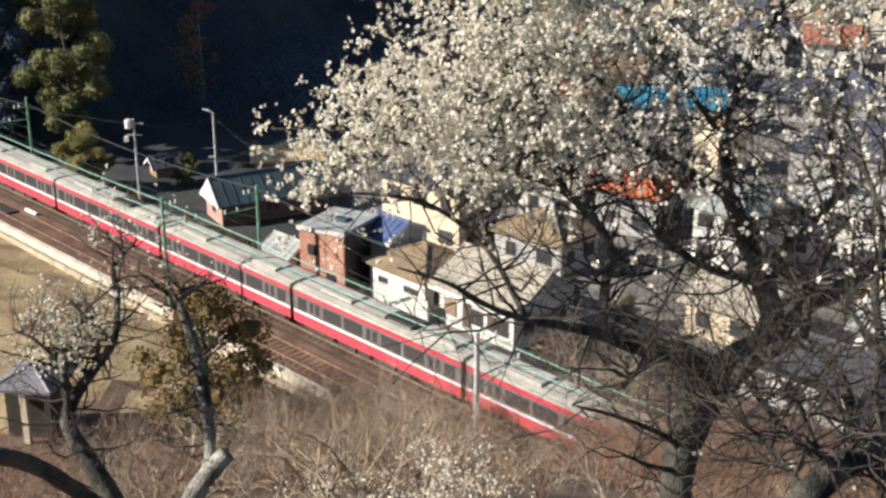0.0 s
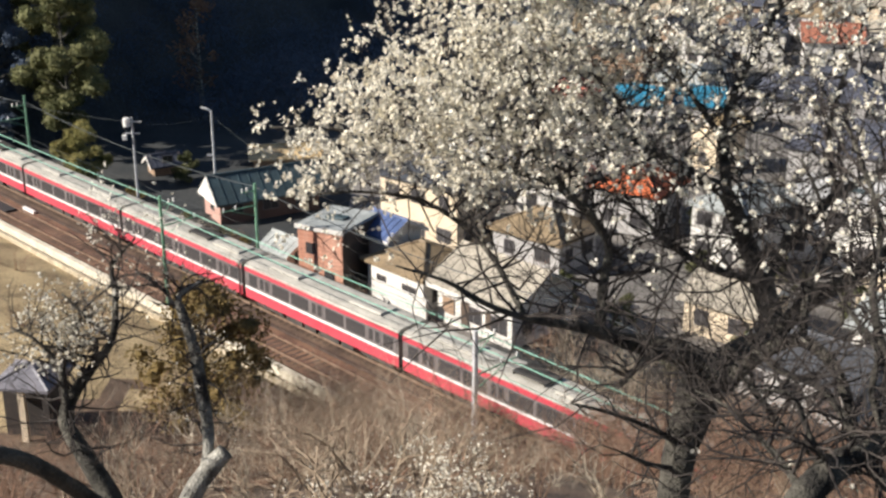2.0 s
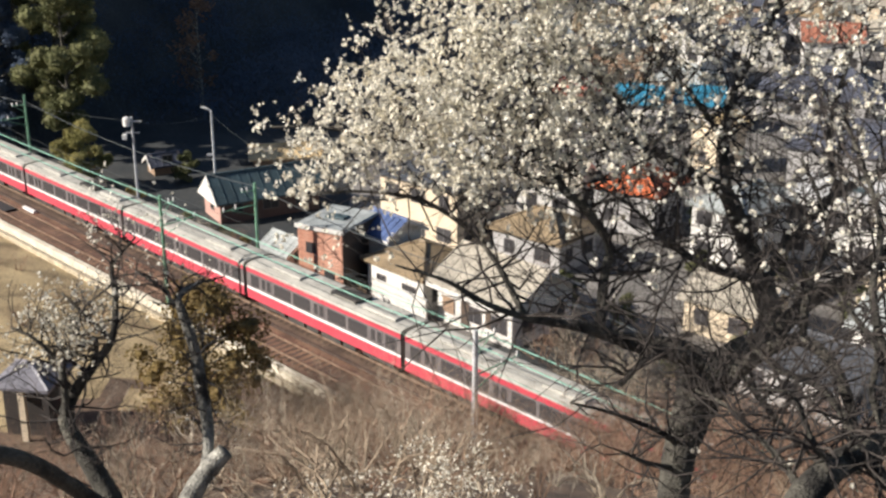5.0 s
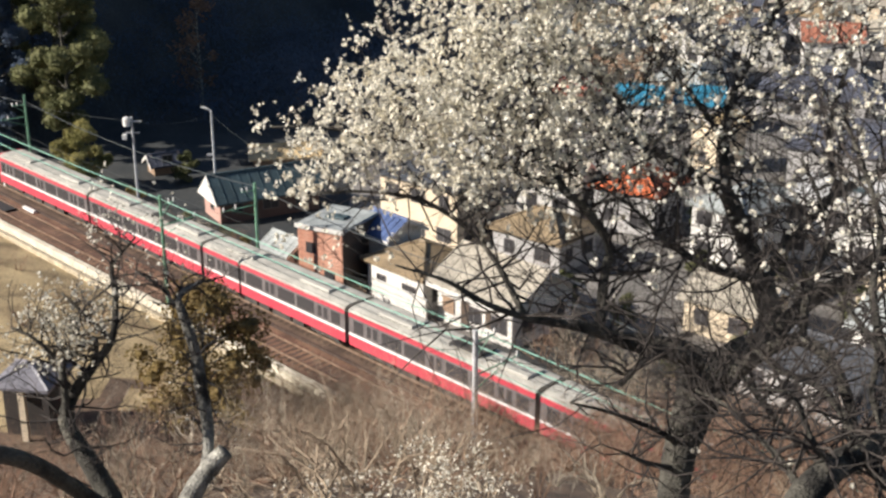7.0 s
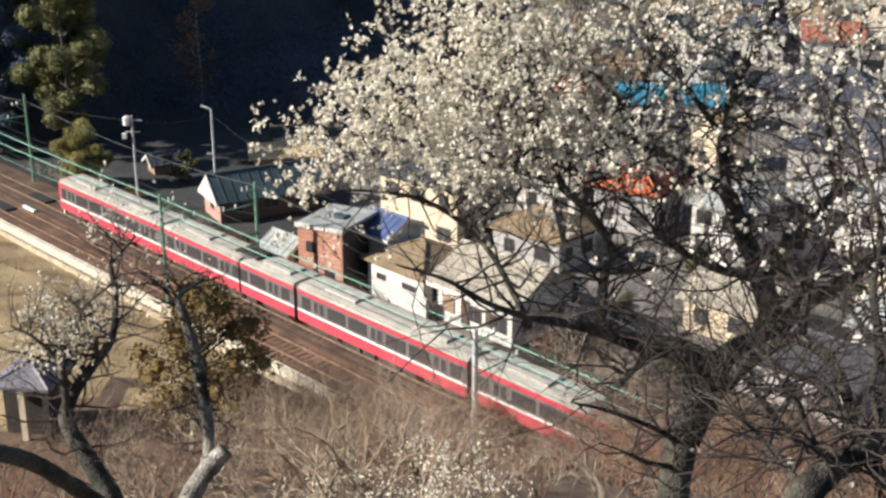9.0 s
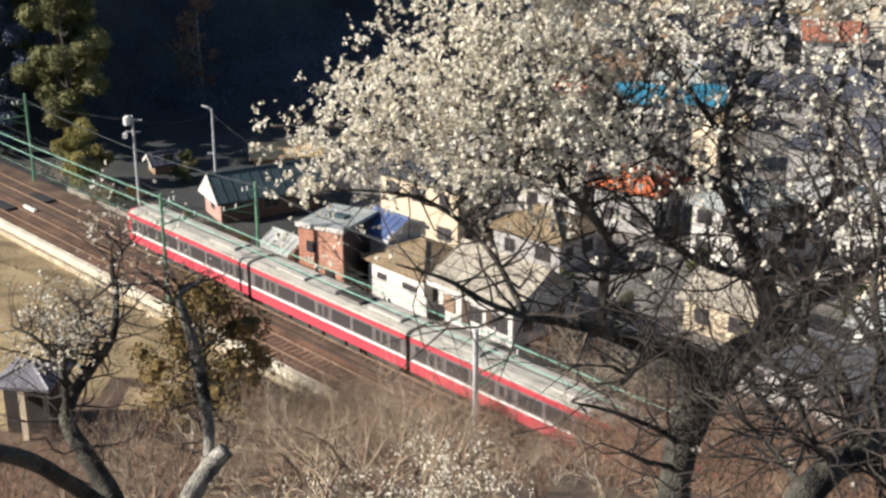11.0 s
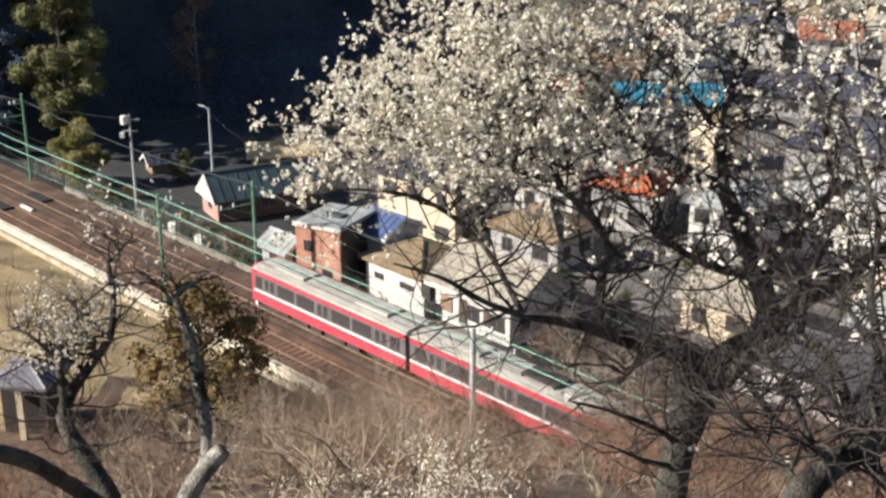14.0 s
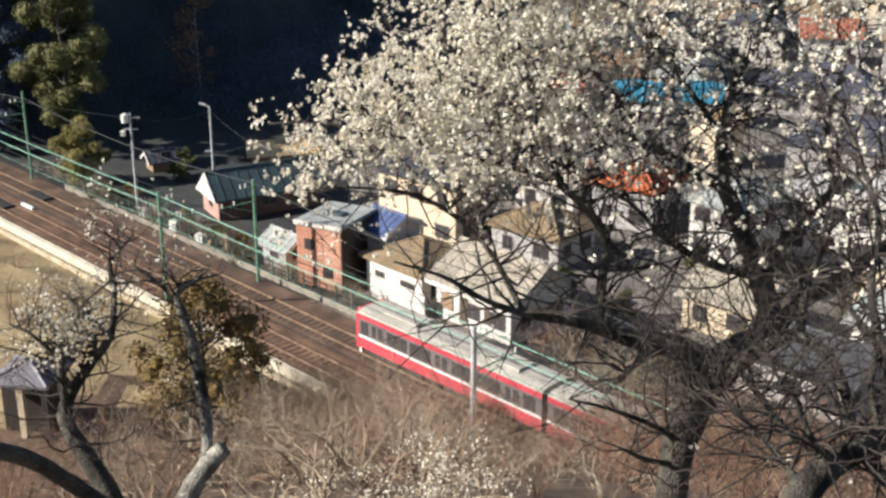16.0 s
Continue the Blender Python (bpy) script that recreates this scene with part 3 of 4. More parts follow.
for i in range(16):
    share("cladding_board", front, clad_house, pose(random.uniform(-.02, .02), 0, -0.3 + i * 0.345))
    share("cladding_board", flank, clad_house, pose(0, random.uniform(-.02, .02), -0.3 + i * 0.345))
for wx, wz in ((-0.9, 3.2), (0.8, 1.0)):
    part("window", Shape().box(wx - 0.45, wx + 0.45, -2.72, -2.62, wz, wz + 0.9), GLASS, clad_house)
# the side away from the sun gets its shade as a dark colour
part("side_wall", Shape().box(2.1, 2.16, -2.6, 2.6, -1.0, 5.2), SHADE_BROWN, clad_house, "side wall with its shade put into the colour")
part("roof_edge", Shape().box(-2.3, 2.3, -2.82, -2.78, 5.2, 5.58), OFFWHITE, clad_house, "white roof edge")
# the brown wall and slate roof colours carry this shed's shade
make_house("low shed below the woods, coloured dark for shade", -29.5, 129.5, 30, 3.0, 2.2, 1.2, 0.7, BROWNWALL, SLATE)
make_house("low tan house at the edge of the woods", -17.2, 133.6, 10, 7.0, 4.0, 1.0, 0.8, BROWNWALL, CREAM_ROOF, openings=False)
navy_house = make_house("small house with navy roof beside the brick building", -4.3, 98.9, -46, 3.4, 3.6, 4.4, 1.0, OFFWHITE, NAVY_ROOF)
part("eaves_board", Shape().box(-2.2, 2.2, -2.36, -2.27, 3.9, 4.2), OFFWHITE, navy_house, "white eaves board")
make_house("white house with brown roof by the line", -1.6, 95.0, -46.3, 6.5, 6.0, 3.2, 1.4, OFFWHITE, BROWN_ROOF, "hip")
grey_house = make_house("white house under a wide grey-brown roof by the line", 4.7, 89.6, -46.3, 7.8, 6.6, 3.4, 1.8, OFFWHITE, GREY_ROOF, "gable", over=0.7)
part("fascia", Shape().box(-4.6, 4.6, -4.07, -4.01, 2.8, 3.14), OFFWHITE, grey_house, "white eaves board")
# flat brown panels stand in for a window and two dark slits
for gx, gw, gz, gh, gm in ((-2.7, 0.62, 0.9, 1.25, BROWNWALL), (-0.9, 0.42, 0.2, 2.1, SHADE_BROWN), (1.5, 0.25, 0.9, 1.3, SHADE_BROWN)):
    part("shutter", Shape().box(gx - gw, gx + gw, -3.38, -3.3, gz, gz + gh, 0.01), gm, grey_house, "flat brown panel in place of a window opening")
garden = thing("garden_wall", "low white plastered wall in front of the houses", "wall", LINE)
part("wall", Shape().box(9.5, 15.6, 9.3, 9.5, -1.4, 0.75), OFFWHITE, garden)
part("coping", Shape().box(9.4, 15.7, 9.24, 9.56, 0.753, 0.85, 0.02), OFFWHITE, garden)
make_house("cream apartment house with dark roof", -0.3, 109.5, -40, 9.0, 6.0, 6.0, 1.0, CREAM, DARK_ROOF, "hip", floors=2)
make_house("house with a white sheet-metal roof", 2.9, 121.0, -15, 4.6, 5.0, 5.0, 0.9, CREAM, WHITE_ROOF)
make_house("house with a bright orange roof", 18.2, 112.5, -35, 6.2, 6.0, 4.2, 1.8, GREYWALL, ORANGE_ROOF, "hip")
make_house("house with a sky-blue roof", 23.6, 148.0, -20, 5.2, 5.0, 3.6, 1.4, GREYWALL, BLUE_ROOF)
make_house("house with a sky-blue roof", 30.8, 148.0, -20, 5.2, 5.0, 3.4, 1.4, GREYWALL, BLUE_ROOF)
make_house("house with a red tiled roof", 15.8, 151.0, -20, 5.4, 5.5, 4.0, 1.6, OFFWHITE, RED_ROOF, "hip")
make_house("yellow house with a brown roof", 29.3, 131.0, 30, 4.0, 4.0, 5.0, 0.8, CREAM, CREAM_ROOF)
make_house("pale building with a rust-red roof", 55.5, 181.0, -10, 8.0, 7.0, 4.6, 1.8, OFFWHITE, RUST_ROOF)
make_house("white apartment block with a flat roof", 36.0, 104.0, -30, 11.0, 7.0, 5.6, 0.5, OFFWHITE, WHITE_ROOF, "flat", floors=2)
make_house("cream house with a grey roof", 22.0, 88.0, -40, 6.0, 5.0, 2.8, 1.2, CREAM, GREY_ROOF)
make_house("house with a slate-blue roof", 25.0, 77.0, -46, 8.0, 6.0, 2.8, 1.6, GREYWALL, DARK_ROOF)
make_house("house with a pale grey roof", 33.5, 82.0, -46, 7.0, 6.0, 3.0, 1.4, OFFWHITE, PALE_ROOF)

make_house("small shed with pale blue-grey roof by the line", -13.2, 101.5, -46, 3.2, 2.6, 1.9, 0.8, GREYWALL, PALE_ROOF)
make_house("grey house with a dull brown hipped roof", 8.8, 103.6, -40, 7.0, 5.5, 3.0, 1.6, GREYWALL, BROWN_ROOF, "hip")
make_house("small house with a grey-brown roof", 11.0, 117.0, -30, 6.0, 5.0, 3.4, 1.5, OFFWHITE, GREY_ROOF)
make_house("large house with a slate-blue hipped roof", 47.0, 154.0, -20, 15.0, 9.0, 3.0, 3.0, GREYWALL, SLATE, "hip")
make_house("large house with a slate-blue hipped roof", 42.5, 124.0, -30, 13.0, 8.0, 4.6, 2.4, GREYWALL, SLATE, "hip")

# the rest of the town, street by street
rt = random.Random(5)
TAKEN = [(o.location.x, o.location.y) for o in bpy.data.objects if o.name.startswith("house")]
TAKEN += [(x * k, y * k) for x, y in TAKEN if y > 104 for k in (0.94, 0.88)]
LOOKS = [("grey-roofed", GREY_ROOF), ("slate-roofed", DARK_ROOF), ("pale-roofed", PALE_ROOF), ("brown-roofed", BROWN_ROOF), ("dark-roofed", DARK_ROOF), ("blue-grey-roofed", SLATE)]
for j in range(13):
    for i in range(9):
        y = 93 + j * 11.5 + rt.uniform(-1.5, 1.5)
        x = 6 + (y - 100) * 0.10 + i * 10.5 + rt.uniform(-2, 2)
        if x < 1 or x > y * 0.42 or along(x, y)[1] < 14 or any(math.hypot(x - a, y - b) < 8.8 for a, b in TAKEN):
            continue
        TAKEN.append((x, y))
        nm, rf = rt.choice(LOOKS)
        wl, wn2 = rt.choice([(CREAM, "cream"), (OFFWHITE, "white"), (GREYWALL, "grey"), (OFFWHITE, "white"), (BROWNWALL, "brown")])
        make_house(f"{nm} {wn2} house in the town", x, y, rt.choice([-46, 44, -30, -20]) + rt.uniform(-5, 5), rt.uniform(6, 8), rt.uniform(5, 6.5), rt.choice([3.0, 5.4]), rt.uniform(1.2, 2), wl, rf, rt.choice(["gable", "hip"]))


# ---------------------------------------------------------------- poles by the line
def make_pole(x, y, h, lamp):
    root = thing("utility_pole", "pale concrete utility pole with transformer and cross arm" if lamp else "slim pale utility pole with a bent top", "utility pole", pose(x, y, ground_z(x, y)), group="utility poles")
    part("post", Shape().tube([(0, 0, -0.5), (0, 0, h)], [0.15, 0.10], 10), POLE, root)
    if lamp:
        part("cross_arm", Shape().box(-0.9, 0.9, -0.06, 0.06, h - 0.5, h - 0.38).box(-0.7, 0.7, -0.06, 0.06, h - 1.6, h - 1.5), POLE, root)
        part("transformer", Shape().tube([(-0.45, -0.2, h - 0.9), (-0.45, -0.2, h - 0.85), (-0.45, -0.2, h - 0.1), (-0.45, -0.2, h)], [0.2, 0.34, 0.34, 0.2], 12), WHITE, root)
        part("switch_box", Shape().box(-1.0, -0.6, -0.2, 0.2, h - 2.2, h - 1.7, 0.04), WHITE, root)
    else:
        part("street_light", Shape().tube([(0, 0, h - 0.1), (-0.4, 0, h + 0.15), (-1.0, 0, h + 0.3)], [0.08, 0.12, 0.1], 8), WHITE, root)
        part("bracket", Shape().box(-0.7, 0.1, -0.05, 0.05, h - 4.6, h - 4.4), POLE, root)


make_pole(-29.2, 116.0, 9.4, True)
make_pole(-22.55, 120.6, 8.9, False)
service = thing("service_wire", "thin dark service wire strung between the poles", "cable")
for a, e in (((-29.2, 116.0, 7.9), (-22.55, 120.6, 7.4)), ((-22.55, 120.6, 7.4), (-12.0, 104.0, 6.4)), ((-29.2, 116.0, 7.9), (-60.0, 133.0, 9.0))):
    pts = [tuple(Vector(a).lerp(Vector(e), k / 8) - Vector((0, 0, 0.5 * (1 - (k / 4 - 1) ** 2)))) for k in range(9)]
    part("wire", Shape().tube(pts, [0.012] * 9, 4), WIREDARK, service)


# ---------------------------------------------------------------- foliage
def leaf_quads(shape, rnd, centre, n, spread, size, squash=0.8):
    for _ in range(n):
        while True:
            p = Vector((rnd.uniform(-1, 1), rnd.uniform(-1, 1), rnd.uniform(-1, 1)))
            if 0.25 < p.length < 1:
                break
        p = Vector(centre) + Vector((p.x * spread, p.y * spread, p.z * spread * squash))
        a = Vector((rnd.gauss(0, 1), rnd.gauss(0, 1), rnd.gauss(0, 1))).normalized()
        b = a.orthogonal().normalized() * size * rnd.uniform(0.3, 0.6)
        a = a * size * rnd.uniform(0.7, 1.2)
        k = len(shape.v)
        shape.v += [tuple(p - a), tuple(p + b), tuple(p + a), tuple(p - b)]
        shape.f.append((k, k + 1, k + 2, k + 3))


def lump(shape, rnd, p, r):
    """An uneven closed mass of foliage."""
    k, n, m = len(shape.v), 9, 6
    for j in range(m + 1):
        t = math.pi * j / m
        for i in range(n):
            a = 2 * math.pi * i / n
            q = r * (1 + rnd.uniform(-0.22, 0.22))
            shape.v.append((p[0] + q * math.sin(t) * math.cos(a), p[1] + q * math.sin(t) * math.sin(a), p[2] + q * math.cos(t) * 0.8))
    for j in range(m):
        for i in range(n):
            i2 = (i + 1) % n
            shape.f.append((k + j * n + i, k + (j + 1) * n + i, k + (j + 1) * n + i2, k + j * n + i2))


def crown_tree(name, label, x, y, h, width, leaf, seed, clumps=60, per=90, size=0.16, low=0.15, group="", bark=None, core=0.0):
    """A tapered trunk with limbs and a crown of leaf clumps with gaps."""
    rnd = random.Random(seed)
    root = thing(name, label, "tree", pose(x, y, ground_z(x, y) - 0.1), group=group)
    t = Shape()
    lean = rnd.uniform(-0.04, 0.04)
    t.tube([(0, 0, -0.4), (lean * h * 0.3, 0, h * 0.3), (lean * h, 0, h * 0.9)], [h * 0.022, h * 0.016, h * 0.004], 8)
    c = Shape()
    for i in range(clumps):
        f = low + (1 - low) * (i + 0.5) / clumps
        prof = math.sin(math.pi * min(1, (f - low) / (1 - low) * 0.86 + 0.12)) ** 0.6
        a, r = rnd.uniform(0, 6.283), width / 2 * prof * rnd.uniform(0.35, 1.05)
        p = (lean * h * f + r * math.cos(a), r * math.sin(a), f * h)
        t.tube([(lean * h * f * 0.8, 0, max(0.2, f * h - r * 0.5)), (p[0] * 0.5, p[1] * 0.5, f * h - r * 0.2), p], [h * 0.006, h * 0.004, h * 0.002], 4)
        wide = width * rnd.uniform(0.12, 0.2)
        if core:
            lump(c, rnd, p, wide * core)
        leaf_quads(c, rnd, p, per, wide, size)
    part("trunk", t, bark or PALEBARK, root)
    part("crown", c, leaf, root)
    return root


crown_tree("evergreen_tree", "tall evergreen tree with rounded olive-green clumps", -39.8, 133.0, 19, 9.0, EVERGREEN, 3, clumps=34, per=420, size=0.17, core=0.75, low=0.25, bark=BARK)
crown_tree("evergreen_tree", "tall evergreen tree with rounded olive-green clumps", -43.2, 142.0, 29, 8.0, EVERGREEN, 4, clumps=34, per=400, size=0.18, core=0.7, bark=BARK)
# trees in the same shade-blue leaf colour, added over the sunlit slope
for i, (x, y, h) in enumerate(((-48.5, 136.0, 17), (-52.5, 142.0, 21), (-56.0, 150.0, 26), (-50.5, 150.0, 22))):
    crown_tree("dark_evergreen", "evergreen tree in shade-blue leaf colour at the foot of the shaded woods", x, y, h, 7.5, FOREST_SHADE, 80 + i, clumps=34, per=260, size=0.2, core=0.8, low=0.08, group="dark evergreens", bark=BARK)
crown_tree("bamboo_clump", "yellow-green leafy bush beside the railway", -36.6, 124.0, 6.5, 5.4, YELLOWGREEN, 5, clumps=30, per=320, size=0.14, core=0.6, bark=BARK)
crown_tree("shrub", "small rounded green shrub by the houses", -26.5, 126.0, 3.0, 3, EVERGREEN, 6, clumps=16, per=100, size=0.16)
crown_tree("conifer", "brownish olive conifer on the bank below the line", -13.9, 67.5, 10.0, 7.6, OLIVE, 7, clumps=52, per=130, size=0.15, core=0.4, bark=BARK)


def make_forest():
    rnd = random.Random(11)
    c = Shape()
    for i in range(900):
        x, y = rnd.uniform(-115, 25), rnd.uniform(146, 270)
        if wood_depth(x, y, along(x, y)[1]) < -24 or (x > -9 and y < 150) or (x > -22 and y < 131) or math.hypot(x + 24, y - 123) < 7:
            continue
        z, r = ground_z(x, y), rnd.uniform(2.5, 4.5)
        h = rnd.uniform(4, 9)
        for k in range(4):
            a = rnd.uniform(0, 6.283)
            p = (x + r * 0.5 * math.cos(a), y + r * 0.5 * math.sin(a), z + h * (0.2 + 0.2 * k))
            leaf_quads(c, rnd, p, 120, r * 0.8, 0.17)
    ob = part("woodland", c, FOREST_SHADE, smooth=True)
    tagged(ob, "dense woodland covering the shaded hillside, blue shade put into its leaf colour", "woodland", kind="stuff")


make_forest()
crown_tree("rusty_tree", "russet winter tree in front of the shaded woods", -30.6, 158.0, 14, 7, RUST, 9, clumps=26, per=30, size=0.3)


# ---------------------------------------------------------------- brush on the slope
def grow(shape, rnd, start, way, length, radius, depth, tips, sides=3, bend=0.35, lift=0.05, allow=None):
    """A branch of short straight pieces, with side branches."""
    n = 4 if depth > 1 else (3 if depth == 1 else 2)
    p, w = Vector(start), Vector(way).normalized()
    if allow and not allow(p + w * length * 0.8):
        return
    pts, rad = [p.copy()], [radius]
    for i in range(n):
        w = (w + Vector((rnd.gauss(0, bend), rnd.gauss(0, bend), rnd.gauss(0, bend) + lift)) * 0.6).normalized()
        p = p + w * length / n
        pts.append(p.copy())
        rad.append(radius * (1 - 0.75 * (i + 1) / n))
        if depth > 0 and i >= 1:
            for _ in range(rnd.choice((1, 2))):
                side = Vector((rnd.gauss(0, 1), rnd.gauss(0, 1), rnd.gauss(0, 0.7) + lift * 4)).normalized()
                grow(shape, rnd, p, (w * 0.7 + side * 0.8), length * rnd.uniform(0.45, 0.7), rad[-1] * 0.7, depth - 1, tips, 3, bend, lift, allow)
    shape.tube(pts, rad, sides, closed=False)
    if depth <= 1:
        for i in range(n):
            tips += [pts[i].lerp(pts[i + 1], 0.5), pts[i + 1]]


def flowers(shape, rnd, tips, count, size, jitter):
    """Small five-petalled cups set along the twigs."""
    for _ in range(count):
        p = rnd.choice(tips) + Vector((rnd.gauss(0, jitter), rnd.gauss(0, jitter), rnd.gauss(0, jitter)))
        ax = Vector((rnd.gauss(0, 1), rnd.gauss(0, 1), rnd.gauss(0, 1))).normalized()
        u = ax.orthogonal().normalized()
        v = ax.cross(u)
        r = size * rnd.uniform(0.6, 1.15)
        k = len(shape.v)
        shape.v.append(tuple(p - ax * r * 0.25))
        for i in range(10):
            a = 2 * math.pi * i / 10
            q = r * (1.0 if i % 2 == 0 else 0.62)
            shape.v.append(tuple(p + (u * math.cos(a) + v * math.sin(a)) * q + ax * r * (0.3 if i % 2 == 0 else 0.1)))
        for i in range(5):
            a, b, c = 1 + (2 * i - 1) % 10, 1 + 2 * i, 1 + (2 * i + 1) % 10
            shape.f.append((k, k + a, k + b, k + c))


def make_bush(name, label, seed, height, stems, material, bloom=0, depth=3, thick=0.011, flower=0.06, split=False):
    rnd = random.Random(seed)
    root = thing(name, label, "shrub", group=name + "s")
    s, tips = Shape(), []
    for _ in range(stems):
        if split:
            s = Shape()
        a = rnd.uniform(0, 6.283)
        way = (math.cos(a) * rnd.uniform(0.2, 0.8), math.sin(a) * rnd.uniform(0.2, 0.8), 1)
        grow(s, rnd, (math.cos(a) * 0.15, math.sin(a) * 0.15, -0.2), way, height * rnd.uniform(0.55, 0.8), height * thick, depth, tips, 4, 0.55, 0.07)
        if split:
            part("stem", s, material, root)
    if not split:
        tagged(part("branch_growth", s, material, root), kind="stuff")
    if bloom:
        f = Shape()
        flowers(f, rnd, tips, bloom, flower, flower)
        tagged(part("blossom", f, BLOSSOM, root, "white plum blossoms"), kind="stuff")
    return root


rb = random.Random(21)
PROTO = [make_bush("bare_bush", "leafless brown bush with fine twigs on the slope", 30 + i, 4.0, 9, BRUSH) for i in range(3)]
GREYP = [make_bush("bare_bush", "leafless grey-brown bush with fine twigs on the bank", 35 + i, 4.0, 8, GREYTWIG, thick=0.015) for i in range(2)]
for i, o in enumerate(GREYP):
    p = LINE @ Vector((31.0 + 3 * i, 8.0, 0))
    o.matrix_basis = pose(p.x, p.y, ground_z(p.x, p.y)) @ Matrix.Scale(0.8, 4)
spots = []
for _ in range(1500):
    x, y = rb.uniform(-34, 34), rb.uniform(20, 84)
    u, v = along(x, y)
    d = math.hypot(x, y)
    if abs(x) > 0.42 * y + 3 or d < 26:
        continue
    if -6.8 < v < 7.5 or v > 11 or (v > 0 and u < 38) or (v < 0 and u < 20 and v > -12) or (v < 0 and u < 42 and v > -10) or (x < -9 and d > 50) or (u < 4 and v > -24):
        continue
    if any(math.hypot(x - a, y - b) < 2.2 for a, b in spots):
        continue
    spots.append((x, y))
for i, (x, y) in enumerate(spots):
    d = math.hypot(x, y)
    u, v = along(x, y)
    k = rb.uniform(0.85, 1.3) * (0.6 if d < 40 else 1.0) * (0.8 if v > -12 else 1.0) * (0.5 if -16 < v < 0 and u < 50 else 1.0)
    # brush is scaled down here so the train's lower end shows from the camera
    reach = 51.53 * d / (0.7228 * x + 0.691 * y)
    below = along(x * reach / d, y * reach / d)[0]
    if 33 < below < 38.5 and v < 0:
        k = min(k, max(0.25, (38.0 - 37.1 * d / reach - ground_z(x, y)) / 4.0))
    m = pose(x, y, ground_z(x, y) - 0.05, 0, 0, rb.uniform(0, 360)) @ Matrix.Scale(k, 4)
    if i < 3:
        PROTO[i].matrix_basis = m
    else:
        o = copy_thing(PROTO[i % 3] if i % 5 < 3 or (x > 5 and v < 0) else GREYP[i % 2], Matrix())
        o.matrix_basis = m
for i in range(48):
    u, v = rb.uniform(45, 74), rb.uniform(-15, -6.6)
    p = LINE @ Vector((u, v, 0))
    o = copy_thing(PROTO[i % 3], Matrix())
    o.matrix_basis = pose(p.x, p.y, ground_z(p.x, p.y) - 0.05, 0, 0, i * 47) @ Matrix.Scale(rb.uniform(0.8, 1.25), 4)
for i in range(52):
    u, v = rb.uniform(26, 60), rb.uniform(6.3, 13)
    p = LINE @ Vector((u, v, 0))
    o = copy_thing(GREYP[i % 2] if i % 3 else PROTO[i % 2], Matrix())
    o.matrix_basis = pose(p.x, p.y, ground_z(p.x, p.y) - 0.05, rb.uniform(-14, 14), rb.uniform(-14, 14), i * 61) @ Matrix.Scale(rb.uniform(0.5, 1.15), 4)
for i in range(40):
    u, v = rb.uniform(24.5, 33.5), rb.uniform(-11.5, -7.8)
    p = LINE @ Vector((u, v, 0))
    o = copy_thing(PROTO[i % 3] if i % 4 else GREYP[i % 2], Matrix())
    o.matrix_basis = pose(p.x, p.y, ground_z(p.x, p.y) - 0.05, 0, 0, i * 53) @ Matrix.Scale(rb.uniform(0.95, 1.4), 4)
# taller brush on the shoulder of the slope beside the old plum, placed to hide the train's end from the camera
for i, (x, y, k) in enumerate(((6.4, 42, 0.42), (7.4, 44, 0.62), (8.4, 46, 0.9), (7.6, 40, 0.7), (9.0, 48, 1.05), (6.6, 47, 0.45), (9.8, 45, 0.9), (10.9, 42, 0.8), (12.4, 46, 0.9), (14.0, 43, 0.8))):
    o = copy_thing(PROTO[i % 3], Matrix())
    o.matrix_basis = pose(x, y, ground_z(x, y) - 0.05, 0, 0, i * 67) @ Matrix.Scale(k, 4)
# tan scrub between the line and the houses
for i in range(64):
    u, v = rb.uniform(-42, 10), rb.uniform(5.7, 8.2)
    p = LINE @ Vector((u, v, 0))
    if math.hypot(p.x + 29.2, p.y - 116) < 1 or math.hypot(p.x + 13.2, p.y - 101.5) < 2.5:
        continue
    o = copy_thing(GREYP[i % 2], Matrix())
    o.matrix_basis = pose(p.x, p.y, ground_z(p.x, p.y) - 0.05, 0, 0, i * 71) @ Matrix.Scale(rb.uniform(0.35, 0.62), 4)
# garden shrubs between the houses
for i in range(40):
    x, y = rb.uniform(6, 38), rb.uniform(80, 112)
    if along(x, y)[1] < 12 or any(math.hypot(x - a, y - b) < 5.2 for a, b in TAKEN):
        continue
    if i % 2:
        o = copy_thing(GREYP[i % 2] if i % 4 == 1 else PROTO[i % 3], Matrix())
        o.matrix_basis = pose(x, y, ground_z(x, y) - 0.05, 0, 0, i * 40) @ Matrix.Scale(rb.uniform(0.6, 1.0), 4)
    else:
        crown_tree("garden_tree", "small dark green garden tree between the houses", x, y, rb.uniform(2.0, 3.6), rb.uniform(2, 3.2), EVERGREEN, 300 + i, clumps=14, per=90, size=0.14, core=0.5, group="garden trees", bark=BARK)
for i in range(34):
    u, v = rb.uniform(-34, 9), rb.uniform(5.6, 9.5)
    p = LINE @ Vector((u, v, 0))
    if math.hypot(p.x + 29.2, p.y - 116) < 1 or math.hypot(p.x + 13.2, p.y - 101.5) < 2.5:
        continue
    if i % 3:
        o = copy_thing(PROTO[i % 3], Matrix())
        o.matrix_basis = pose(p.x, p.y, ground_z(p.x, p.y) - 0.05, 0, 0, i * 50) @ Matrix.Scale(rb.uniform(0.3, 0.5), 4)
    else:
        crown_tree("shrub", "low olive-green shrub beside the line", p.x, p.y, rb.uniform(1.0, 1.9), rb.uniform(1.6, 2.6), OLIVE if i % 2 else EVERGREEN, 200 + i, clumps=10, per=60, size=0.12, group="trackside shrubs")
